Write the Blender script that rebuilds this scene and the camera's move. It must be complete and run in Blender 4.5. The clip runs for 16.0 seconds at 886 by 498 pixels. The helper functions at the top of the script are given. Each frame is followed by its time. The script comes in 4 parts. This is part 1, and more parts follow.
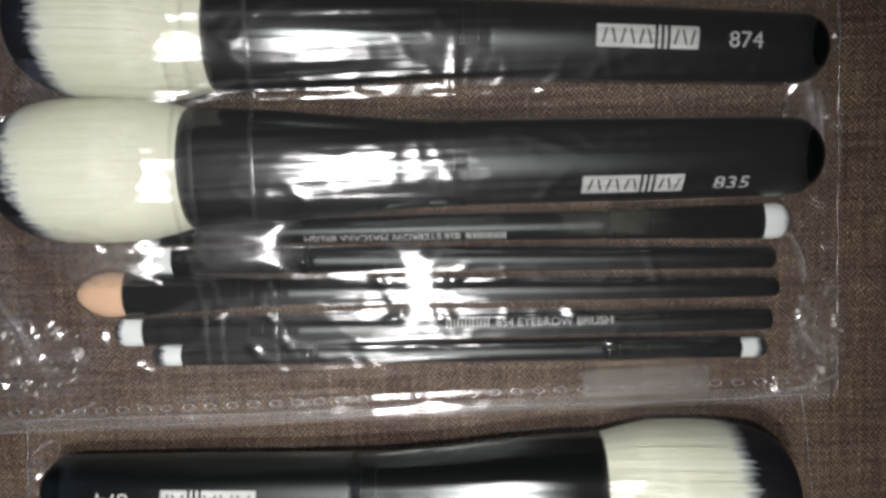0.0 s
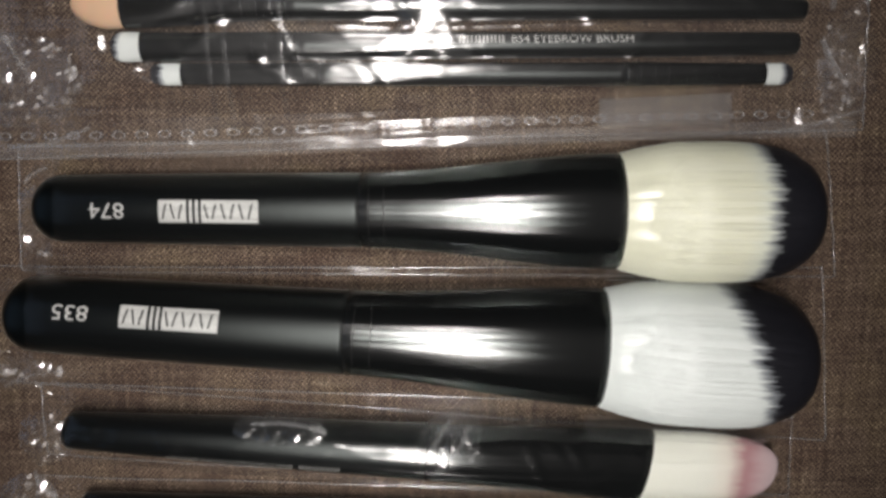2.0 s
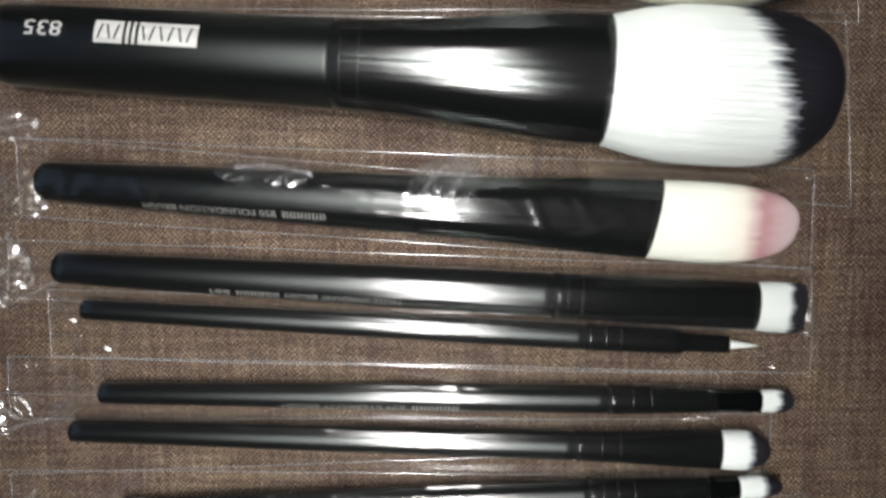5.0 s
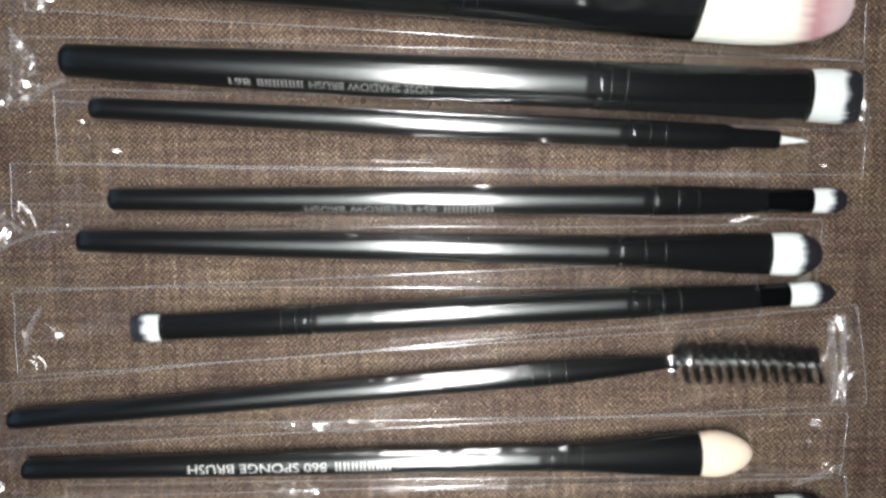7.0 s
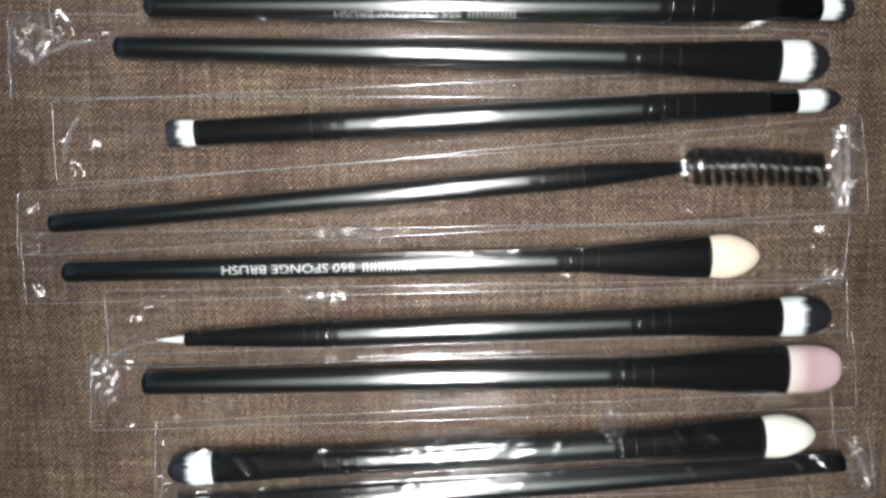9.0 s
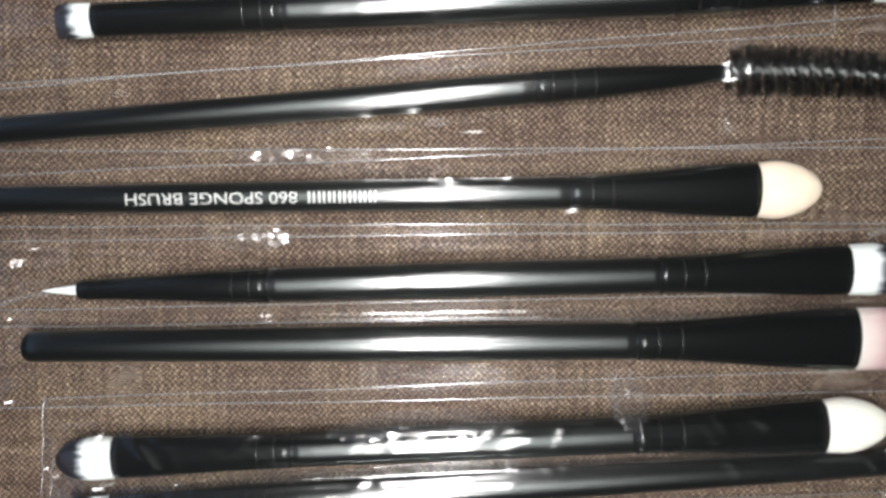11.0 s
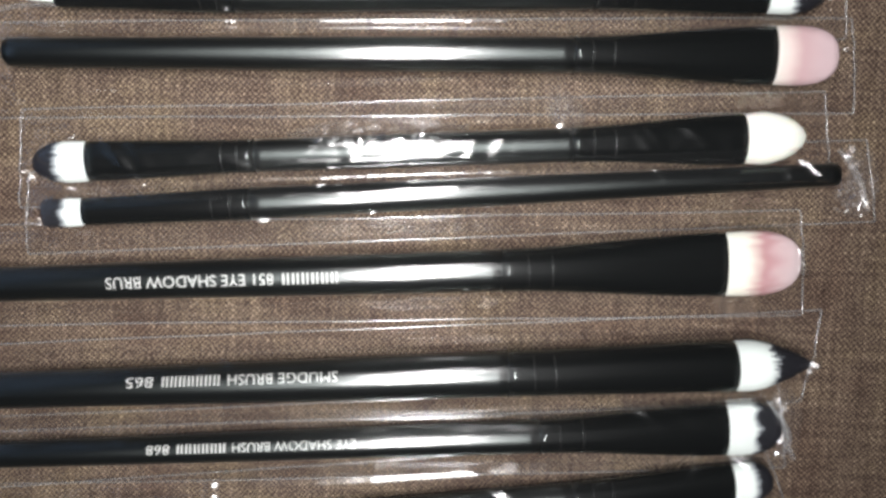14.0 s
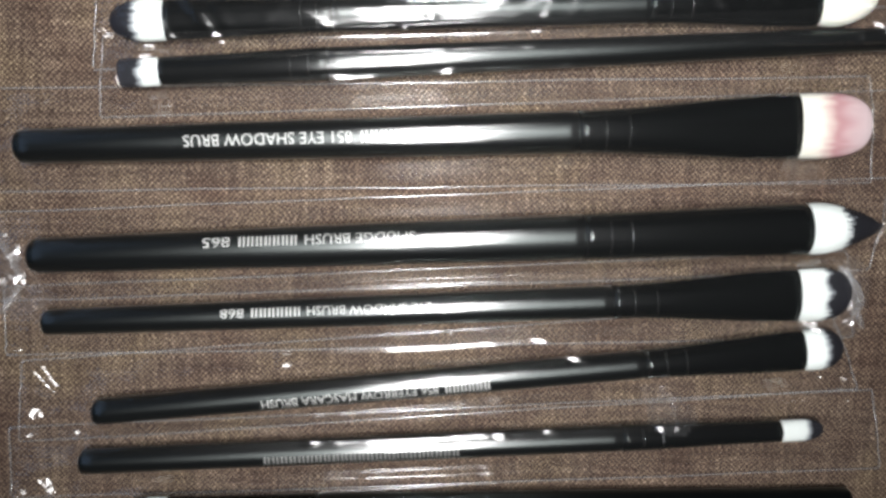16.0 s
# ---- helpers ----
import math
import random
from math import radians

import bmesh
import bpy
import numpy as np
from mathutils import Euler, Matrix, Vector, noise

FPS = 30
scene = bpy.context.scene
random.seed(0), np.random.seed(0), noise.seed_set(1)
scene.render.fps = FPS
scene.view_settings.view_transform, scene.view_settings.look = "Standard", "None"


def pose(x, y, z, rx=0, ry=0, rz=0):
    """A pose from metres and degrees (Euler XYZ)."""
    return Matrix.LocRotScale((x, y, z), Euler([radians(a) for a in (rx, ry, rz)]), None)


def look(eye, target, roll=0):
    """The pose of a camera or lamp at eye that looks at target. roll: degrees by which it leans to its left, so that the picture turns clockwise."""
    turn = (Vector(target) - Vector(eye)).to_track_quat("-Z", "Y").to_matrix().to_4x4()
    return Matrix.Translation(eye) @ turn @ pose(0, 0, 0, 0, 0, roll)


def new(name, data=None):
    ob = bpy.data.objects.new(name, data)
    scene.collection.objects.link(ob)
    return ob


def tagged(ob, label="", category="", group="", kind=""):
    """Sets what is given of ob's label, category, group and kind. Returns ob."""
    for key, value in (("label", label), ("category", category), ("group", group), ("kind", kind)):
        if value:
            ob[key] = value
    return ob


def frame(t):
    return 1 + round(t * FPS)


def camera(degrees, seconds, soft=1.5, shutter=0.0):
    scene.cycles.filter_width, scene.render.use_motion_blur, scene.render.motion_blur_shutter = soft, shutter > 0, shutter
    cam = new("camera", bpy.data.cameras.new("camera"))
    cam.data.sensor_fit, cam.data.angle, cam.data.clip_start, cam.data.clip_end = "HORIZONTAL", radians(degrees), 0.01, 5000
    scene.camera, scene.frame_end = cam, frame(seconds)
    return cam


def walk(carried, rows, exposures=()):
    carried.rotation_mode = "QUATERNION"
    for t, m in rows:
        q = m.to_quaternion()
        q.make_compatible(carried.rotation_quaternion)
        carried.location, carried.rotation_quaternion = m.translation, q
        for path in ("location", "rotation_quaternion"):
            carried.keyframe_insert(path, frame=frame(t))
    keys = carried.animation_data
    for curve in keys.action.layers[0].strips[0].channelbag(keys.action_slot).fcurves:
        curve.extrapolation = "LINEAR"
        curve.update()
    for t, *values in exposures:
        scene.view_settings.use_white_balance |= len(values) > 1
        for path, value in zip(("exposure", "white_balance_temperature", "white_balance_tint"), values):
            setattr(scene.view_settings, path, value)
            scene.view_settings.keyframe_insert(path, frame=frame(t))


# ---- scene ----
cam = camera(62.0, 16.0, soft=3.3)
# seconds, place in metres, turn in degrees (looking straight down at 0, 0, 0)
ROWS = [
    (0.0, 0.00875, 0.21021, 0.16166, -5.724, 0.423, -1.795),
    (0.5, 0.00773, 0.19207, 0.16184, -5.469, 0.858, -1.471),
    (1.0, 0.00822, 0.17822, 0.15935, -6.373, 0.976, -1.115),
    (1.5, 0.00613, 0.16527, 0.15982, -7.172, 0.606, -1.030),
    (2.0, 0.00388, 0.15688, 0.16113, -7.977, 0.070, -0.810),
    (2.5, 0.00234, 0.14944, 0.15877, -8.750, 0.148, -0.298),
    (3.0, 0.00040, 0.14228, 0.15814, -9.643, 0.172, -0.662),
    (3.2, 0.00089, 0.13910, 0.15929, -10.142, -0.154, -0.618),
    (5.3, 0.00850, 0.08805, 0.15760, -5.277, 1.449, -0.242),
    (5.5, 0.00886, 0.08313, 0.15687, -5.520, 1.174, -0.142),
    (6.0, 0.00522, 0.07110, 0.15335, -5.462, 0.939, -0.552),
    (6.5, 0.00445, 0.05949, 0.15219, -5.318, 1.005, -0.343),
    (7.0, -0.00146, 0.05268, 0.15324, -5.300, 0.632, -0.499),
    (7.5, -0.00863, 0.04395, 0.15995, -6.053, 0.202, -0.700),
    (8.0, -0.00652, 0.03354, 0.16257, -6.455, 0.444, -0.694),
    (8.5, -0.01062, 0.02319, 0.16402, -6.768, 0.530, -0.601),
    (9.0, -0.00753, 0.01736, 0.16405, -7.072, 0.298, -0.288),
    (9.2, -0.00642, 0.01690, 0.16292, -7.409, 0.046, -0.265),
    (11.3, -0.00037, -0.00404, 0.12754, -5.759, 0.577, 0.430),
    (11.5, 0.00261, -0.00500, 0.13062, -5.712, 0.860, 0.363),
    (12.0, 0.00790, -0.01138, 0.14157, -6.768, 0.179, 0.917),
    (12.5, 0.00969, -0.02191, 0.14643, -7.397, -0.564, 1.061),
    (13.0, 0.00943, -0.03260, 0.14452, -6.633, -0.188, 1.310),
    (13.5, 0.00775, -0.04493, 0.14401, -6.252, -0.191, 1.419),
    (14.0, 0.00500, -0.05173, 0.14504, -6.527, -0.512, 1.305),
    (14.5, -0.00410, -0.05758, 0.14778, -6.690, -0.588, 1.170),
    (15.0, -0.01023, -0.06231, 0.14716, -6.488, -0.878, 0.955),
    (15.5, -0.01159, -0.07111, 0.14779, -6.175, -1.266, 1.208),
    (16.0, -0.01119, -0.07986, 0.14811, -6.049, -1.344, 1.384),
]
walk(cam, [(t, pose(x, y, z, rx, ry, rz)) for t, x, y, z, rx, ry, rz in ROWS],
     exposures=[(0.0, -0.50, 6400, 12), (0.6, -0.72, 6550, 13), (1.5, -0.80, 6650, 13), (3.0, -0.78, 6700, 13), (5.5, -0.08, 6400, 10), (8.0, 0.12, 6300, 10), (9.0, 0.08, 6300, 10), (11.5, 0.14, 6350, 10), (13.0, 0.18, 6350, 10), (16.0, 0.26, 6300, 10)])

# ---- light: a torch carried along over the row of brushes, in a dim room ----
world = bpy.data.worlds.new("dim_room")
scene.world = world
world.use_nodes = True
world.node_tree.nodes["Background"].inputs[0].default_value = (0.9, 0.95, 1.0, 1)
world.node_tree.nodes["Background"].inputs[1].default_value = 0.006
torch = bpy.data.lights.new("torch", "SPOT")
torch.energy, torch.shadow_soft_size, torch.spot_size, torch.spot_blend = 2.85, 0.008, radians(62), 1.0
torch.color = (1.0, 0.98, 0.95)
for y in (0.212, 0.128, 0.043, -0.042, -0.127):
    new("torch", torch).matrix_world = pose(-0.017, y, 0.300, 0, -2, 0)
# weak cool daylight from a far window beside the row
window = bpy.data.lights.new("window_light", "AREA")
window.shape, window.size, window.size_y, window.energy = "RECTANGLE", 1.5, 1.3, 1.9
window.color = (0.45, 0.66, 1.0)
new("window_light", window).matrix_world = look((-1.25, 0.25, 0.75), (0.0, 0.05, 0.0))

MM = 0.001


# ---- materials ----
def material(name):
    m = bpy.data.materials.new(name)
    m.use_nodes = True
    return m, m.node_tree, m.node_tree.nodes["Principled BSDF"]


def node(tree, kind, inputs=None, operation="", clamp=False):
    n = tree.nodes.new(kind)
    if operation:
        n.operation = operation
    if clamp:
        n.use_clamp = True
    for key, value in (inputs or {}).items():
        if isinstance(value, bpy.types.NodeSocket):
            tree.links.new(value, n.inputs[key])
        else:
            n.inputs[key].default_value = value
    return n


def calc(tree, operation, a, b=0.0):
    return node(tree, "ShaderNodeMath", {0: a, 1: b}, operation=operation).outputs[0]


def noise_at(tree, vector, scale, detail=3.0, rough=0.55):
    return node(tree, "ShaderNodeTexNoise", {"Vector": vector, "Scale": scale, "Detail": detail, "Roughness": rough}).outputs["Fac"]


def stretched(tree, x, y, z, coords="Object"):
    c = node(tree, "ShaderNodeTexCoord").outputs[coords]
    return node(tree, "ShaderNodeMapping", {"Vector": c, "Scale": (x, y, z)}).outputs[0]


def ramp(tree, fac, stops):
    r = node(tree, "ShaderNodeValToRGB", {0: fac})
    while len(r.color_ramp.elements) < len(stops):
        r.color_ramp.elements.new(0.5)
    for e, (place, colour) in zip(r.color_ramp.elements, stops):
        e.position, e.color = place, (*colour, 1)
    return r.outputs[0]


def cloth_material():
    m, t, b = material("brown_woven_cloth")
    c = node(t, "ShaderNodeTexCoord").outputs["Object"]
    wob = node(t, "ShaderNodeTexNoise", {"Vector": c, "Scale": 420.0, "Detail": 3.0})
    bent = node(t, "ShaderNodeVectorMath", {0: wob.outputs["Color"], 1: (0.0015, 0.0015, 0.0)}, operation="MULTIPLY").outputs[0]
    at = node(t, "ShaderNodeVectorMath", {0: c, 1: bent}, operation="ADD").outputs[0]
    s = node(t, "ShaderNodeSeparateXYZ", {0: at})
    k = 2 * math.pi / 0.00108
    u, v = calc(t, "MULTIPLY", s.outputs[0], k), calc(t, "MULTIPLY", s.outputs[1], k)
    knots = calc(t, "MULTIPLY", calc(t, "SINE", u), calc(t, "SINE", v))
    knots = calc(t, "ADD", calc(t, "MULTIPLY", knots, 0.5), 0.5)
    warp = noise_at(t, stretched(t, 900, 45, 1), 1.0, 3)
    weft = noise_at(t, stretched(t, 45, 900, 1), 1.0, 3)
    slub = calc(t, "MULTIPLY", calc(t, "ADD", warp, weft), 0.5)
    blotch = noise_at(t, c, 55.0, 5, 0.62)
    grey = calc(t, "ADD", calc(t, "MULTIPLY", knots, 0.29), calc(t, "ADD", calc(t, "MULTIPLY", slub, 0.38), calc(t, "MULTIPLY", noise_at(t, c, 1500.0, 2), 0.26)))
    base = ramp(t, grey, [(0.32, (0.022, 0.0125, 0.009)), (0.45, (0.075, 0.0505, 0.038)), (0.57, (0.184, 0.141, 0.103)), (0.70, (0.52, 0.415, 0.30))])
    tone = ramp(t, blotch, [(0.3, (0.72, 0.62, 0.60)), (0.5, (1.0, 0.96, 0.94)), (0.70, (1.20, 1.18, 1.02))])
    mix = node(t, "ShaderNodeVectorMath", {0: base, 1: tone}, operation="MULTIPLY")
    t.links.new(mix.outputs[0], b.inputs["Base Color"])
    b.inputs["Roughness"].default_value = 0.85
    b.inputs["Specular IOR Level"].default_value = 0.25
    bump = node(t, "ShaderNodeBump", {"Height": grey, "Strength": 0.9, "Distance": 0.0004})
    t.links.new(bump.outputs[0], b.inputs["Normal"])
    return m


def lacquer(name, colour, rough, grain, shine=1.0, scatter=0.2):
    """Paint with a tight gloss over a nearly plain base."""
    m, t, b = material(name)
    t.nodes.remove(b)
    n = noise_at(t, stretched(t, 60, 900, 900), 1.0, 4)
    f = noise_at(t, node(t, "ShaderNodeTexCoord").outputs["Object"], 2600.0, 2)
    base = ramp(t, n, [(0.3, tuple(v * 0.8 for v in colour)), (0.7, tuple(v * 1.25 for v in colour))])
    bump = node(t, "ShaderNodeBump", {"Height": f, "Strength": grain, "Distance": 0.00006}).outputs[0]
    matt = node(t, "ShaderNodeBsdfDiffuse", {"Color": base, "Normal": bump})
    gloss = node(t, "ShaderNodeBsdfGlossy", {"Color": (0.90, 1.0, 0.97, 1), "Roughness": calc(t, "ADD", calc(t, "MULTIPLY", f, 0.04), rough - 0.02), "Normal": bump})
    gloss.distribution = "BECKMANN"
    fresnel = node(t, "ShaderNodeFresnel", {"IOR": 1.5, "Normal": bump}).outputs[0]
    # worn paint: a part of the gloss is scattered widely
    worn = node(t, "ShaderNodeBsdfGlossy", {"Roughness": 0.58, "Normal": bump})
    both = node(t, "ShaderNodeMixShader", {0: scatter, 1: gloss.outputs[0], 2: worn.outputs[0]})
    mix = node(t, "ShaderNodeMixShader", {0: calc(t, "MULTIPLY", fresnel, shine), 1: matt.outputs[0], 2: both.outputs[0]})
    t.links.new(mix.outputs[0], t.nodes["Material Output"].inputs["Surface"])
    return m


def hair_material(name, change, jag, slant, stops, reach, sign=1.0):
    """Dyed hair: stops run over the dye's reach round the change, which is ragged by jag and slanted across the width."""
    m, t, b = material(name)
    c = node(t, "ShaderNodeTexCoord").outputs["Object"]
    s = node(t, "ShaderNodeSeparateXYZ", {0: c})
    ragged = noise_at(t, stretched(t, 22, 1300, 1300), 1.0, 3, 0.7)
    wide = noise_at(t, stretched(t, 10, 190, 190), 1.0, 2)
    x = calc(t, "ADD", calc(t, "MULTIPLY", s.outputs[0], sign), calc(t, "MULTIPLY", s.outputs[1], slant))
    x = calc(t, "ADD", x, calc(t, "MULTIPLY", calc(t, "SUBTRACT", ragged, 0.5), jag * 6.0))
    x = calc(t, "ADD", x, calc(t, "MULTIPLY", calc(t, "SUBTRACT", wide, 0.5), jag * 1.6))
    f = calc(t, "ADD", calc(t, "MULTIPLY", calc(t, "SUBTRACT", x, change), 1.0 / reach), 0.5)
    colour = ramp(t, f, stops)
    strands = noise_at(t, stretched(t, 40, 2600, 2600), 1.0, 3)
    island = node(t, "ShaderNodeNewGeometry").outputs["Random Per Island"]
    shade = calc(t, "ADD", calc(t, "MULTIPLY", strands, 0.24), calc(t, "ADD", calc(t, "MULTIPLY", island, 0.10), 0.80))
    mixed = node(t, "ShaderNodeVectorMath", {0: colour, 1: node(t, "ShaderNodeCombineXYZ", {0: shade, 1: shade, 2: shade}).outputs[0]}, operation="MULTIPLY")
    t.links.new(mixed.outputs[0], b.inputs["Base Color"])
    b.inputs["Roughness"].default_value = 0.5
    b.inputs["Specular IOR Level"].default_value = 0.35
    bump = node(t, "ShaderNodeBump", {"Height": strands, "Strength": 0.14, "Distance": 0.00012})
    t.links.new(bump.outputs[0], b.inputs["Normal"])
    return m


def sponge_material(name, colour):
    m, t, b = material(name)
    c = node(t, "ShaderNodeTexCoord").outputs["Object"]
    pores = noise_at(t, c, 2600.0, 3)
    soft = noise_at(t, c, 260.0, 3)
    t.links.new(ramp(t, soft, [(0.3, tuple(v * 0.93 for v in colour)), (0.7, colour)]), b.inputs["Base Color"])
    b.inputs["Roughness"].default_value = 0.9
    b.inputs["Subsurface Weight"].default_value = 0.15
    b.inputs["Subsurface Scale"].default_value = 0.002
    bump = node(t, "ShaderNodeBump", {"Height": pores, "Strength": 0.4, "Distance": 0.0002})
    t.links.new(bump.outputs[0], b.inputs["Normal"])
    return m


def film_material(name, gloss, haze, rough, fine=0.05, broad=0.40, scuffed=0.07):
    m, t, b = material(name)
    t.nodes.remove(b)
    out = t.nodes["Material Output"]
    c = stretched(t, 18, 420, 420)
    n = noise_at(t, c, 1.0, 4, 0.6)
    bump = node(t, "ShaderNodeBump", {"Height": n, "Strength": fine, "Distance": 0.0003})
    clear = node(t, "ShaderNodeBsdfTransparent", {"Color": (0.985, 0.985, 0.985, 1)})
    shine = node(t, "ShaderNodeBsdfGlossy", {"Color": (1, 1, 1, 1), "Roughness": rough, "Normal": bump.outputs[0]})
    shine.distribution = "BECKMANN"
    milk = node(t, "ShaderNodeBsdfDiffuse", {"Color": (0.85, 0.85, 0.86, 1)})
    fresnel = node(t, "ShaderNodeFresnel", {"IOR": 1.5, "Normal": bump.outputs[0]})
    f = node(t, "ShaderNodeMath", {0: calc(t, "MULTIPLY", fresnel.outputs[0], gloss), 1: 0.26}, operation="MINIMUM")
    veil = node(t, "ShaderNodeMixShader", {0: haze, 1: clear.outputs[0], 2: milk.outputs[0]})
    # scuffed film: a sharp gloss and a broad one
    sheen = node(t, "ShaderNodeBsdfGlossy", {"Color": (1, 1, 1, 1), "Roughness": broad, "Normal": bump.outputs[0]})
    sheen.distribution = "BECKMANN"
    both = node(t, "ShaderNodeMixShader", {0: scuffed, 1: shine.outputs[0], 2: sheen.outputs[0]})
    mix = node(t, "ShaderNodeMixShader", {0: f.outputs[0], 1: veil.outputs[0], 2: both.outputs[0]})
    t.links.new(mix.outputs[0], out.inputs["Surface"])
    return m


CLOTH = cloth_material()
HANDLE = lacquer("satin_black_paint", (0.0024, 0.0030, 0.0032), 0.40, 0.20, 0.92, 0.03)
FERRULE = lacquer("gloss_black_metal", (0.0016, 0.0021, 0.0022), 0.22, 0.06, 1.1, 0.04)
RING = lacquer("worn_black_metal", (0.006, 0.006, 0.006), 0.22, 0.1, 1.2)
PRINT = lacquer("white_print", (0.52, 0.52, 0.50), 0.5, 0.2)
INK = lacquer("black_print", (0.02, 0.02, 0.02), 0.5, 0.2)
GREY_PRINT = lacquer("dull_grey_print", (0.24, 0.24, 0.23), 0.5, 0.2)
WIRE = lacquer("twisted_steel_wire", (0.22, 0.22, 0.22), 0.25, 0.1, 6.0)
NYLON = lacquer("black_nylon", (0.006, 0.006, 0.006), 0.3, 0.1)
FILM = film_material("clear_film", 1.55, 0.004, 0.22, 0.18)
THIN_FILM = film_material("thin_clear_film", 0.75, 0.003, 0.20, 0.18)
BAG_FILM = film_material("creased_clear_film", 2.0, 0.018, 0.21, 0.18, 0.42, 0.14)
EDGE = film_material("film_edge", 2.5, 0.13, 0.2)
PEACH = sponge_material("peach_foam", (0.80, 0.52, 0.34))
CREAM = sponge_material("cream_foam", (0.82, 0.70, 0.56))
IVORY = sponge_material("ivory_foam", (0.86, 0.85, 0.77))

WHITE, BLACK = (0.80, 0.84, 0.815), (0.012, 0.012, 0.016)
IVORY_HAIR = (0.80, 0.805, 0.66)
DYES = {
    "powder": [(0.0, IVORY_HAIR), (0.34, (0.76, 0.785, 0.68)), (0.54, (0.32, 0.34, 0.34)), (0.70, BLACK)],
    "white": [(0.0, WHITE), (0.34, WHITE), (0.55, (0.28, 0.30, 0.32)), (0.74, BLACK)],
    "pink": [(0.0, (0.82, 0.83, 0.75)), (0.30, (0.80, 0.76, 0.68)), (0.54, (0.46, 0.25, 0.26)), (0.76, (0.55, 0.40, 0.41)), (1.0, (0.58, 0.47, 0.48))],
    "rose": [(0.0, (0.78, 0.76, 0.70)), (0.30, (0.72, 0.60, 0.57)), (0.55, (0.54, 0.37, 0.38)), (1.0, (0.58, 0.44, 0.46))],
}


# ---- mesh helpers ----
def mesh_object(name, verts, faces, mat, parent=None, smooth=True, label=""):
    data = bpy.data.meshes.new(name)
    data.from_pydata(verts, [], faces)
    data.update()
    data.materials.append(mat)
    if smooth:
        data.shade_smooth()
    ob = new(name, data)
    ob.parent = parent
    if label:
        ob["label"] = label
    return ob


def part(name, bm, mat, parent, label=""):
    data = bpy.data.meshes.new(name)
    bm.to_mesh(data)
    bm.free()
    data.materials.append(mat)
    ob = new(name, data)
    ob.parent = parent
    if label:
        ob["label"] = label
    return ob


def tube(stations, sides=28, squash=2.0):
    """Rings round a line along x: stations of s, half width, half height, height of the centre, slant."""
    verts, faces = [], []
    for s, a, b, z, slant in stations:
        for i in range(sides):
            w = 2 * math.pi * i / sides
            c, q = math.cos(w), math.sin(w)
            y = a * math.copysign(abs(c) ** (2 / squash), c)
            h = b * math.copysign(abs(q) ** (2 / squash), q)
            verts.append((s + slant * y, y, z + h))
    n = len(stations)
    for k in range(n - 1):
        for i in range(sides):
            j = (i + 1) % sides
            faces.append((k * sides + i, k * sides + j, (k + 1) * sides + j, (k + 1) * sides + i))
    faces.append(tuple(range(sides - 1, -1, -1)))
    faces.append(tuple(range((n - 1) * sides, n * sides)))
    return verts, faces


def ease(u):
    return u * u * (3 - 2 * u)


def head_outline(kind, u):
    """Half width of a head, as a share of its mouth, at u from mouth to tip."""
    bulge, hold, power = {"dome": (1.21, 0.45, 3.2), "paddle": (1.03, 0.30, 2.6), "square": (1.06, 0.62, 6.0), "point": (1.05, 0.16, 1.35),
                          "round": (1.05, 0.34, 2.2), "egg": (1.09, 0.27, 1.8), "thin": (0.5, 0.05, 1.2), "small": (1.04, 0.45, 2.8)}[kind]
    grow = bulge if kind == "thin" else 1 + (bulge - 1) * math.sin(math.pi / 2 * min(1, u / 0.36))
    if u <= hold:
        return grow
    return grow * max(0.0, 1 - ((u - hold) / (1 - hold)) ** power) ** (1 / power)


PROFILES = {}


class Shape:
    """Half width, half height and centre height along a brush, in millimetres."""

    def __init__(self, knots):
        knots = sorted(knots)
        self.s = np.array([k[0] for k in knots])
        self.a = np.array([k[1] for k in knots])
        self.b = np.array([k[2] for k in knots])
        # it lies on the two points that carry its middle
        middle, lowest = (self.s[0] + self.s[-1]) / 2 - self.s[0], 1e9
        for k in np.linspace(-0.04, 0.04, 321):
            z0 = float(np.max(self.b + 0.4 - k * (self.s - self.s[0])))
            if z0 + k * middle < lowest:
                lowest, self.z0, self.k = z0 + k * middle, z0, float(k)

    def at(self, s):
        return np.interp(s, self.s, self.a), np.interp(s, self.s, self.b), self.z0 + self.k * (s - self.s[0])

    def stations(self, s0, s1, n, grow=0.0, slant=0.0, slant_from=None):
        rows = []
        for i in range(n + 1):
            s = s0 + (s1 - s0) * i / n
            a, b, z = self.at(s)
            f = 0.0 if slant_from is None else max(0.0, min(1.0, (s - slant_from) / (s1 - slant_from)))
            rows.append((s * MM, (a + grow) * MM, (b + grow) * MM, z * MM, slant * f * f))
        return rows


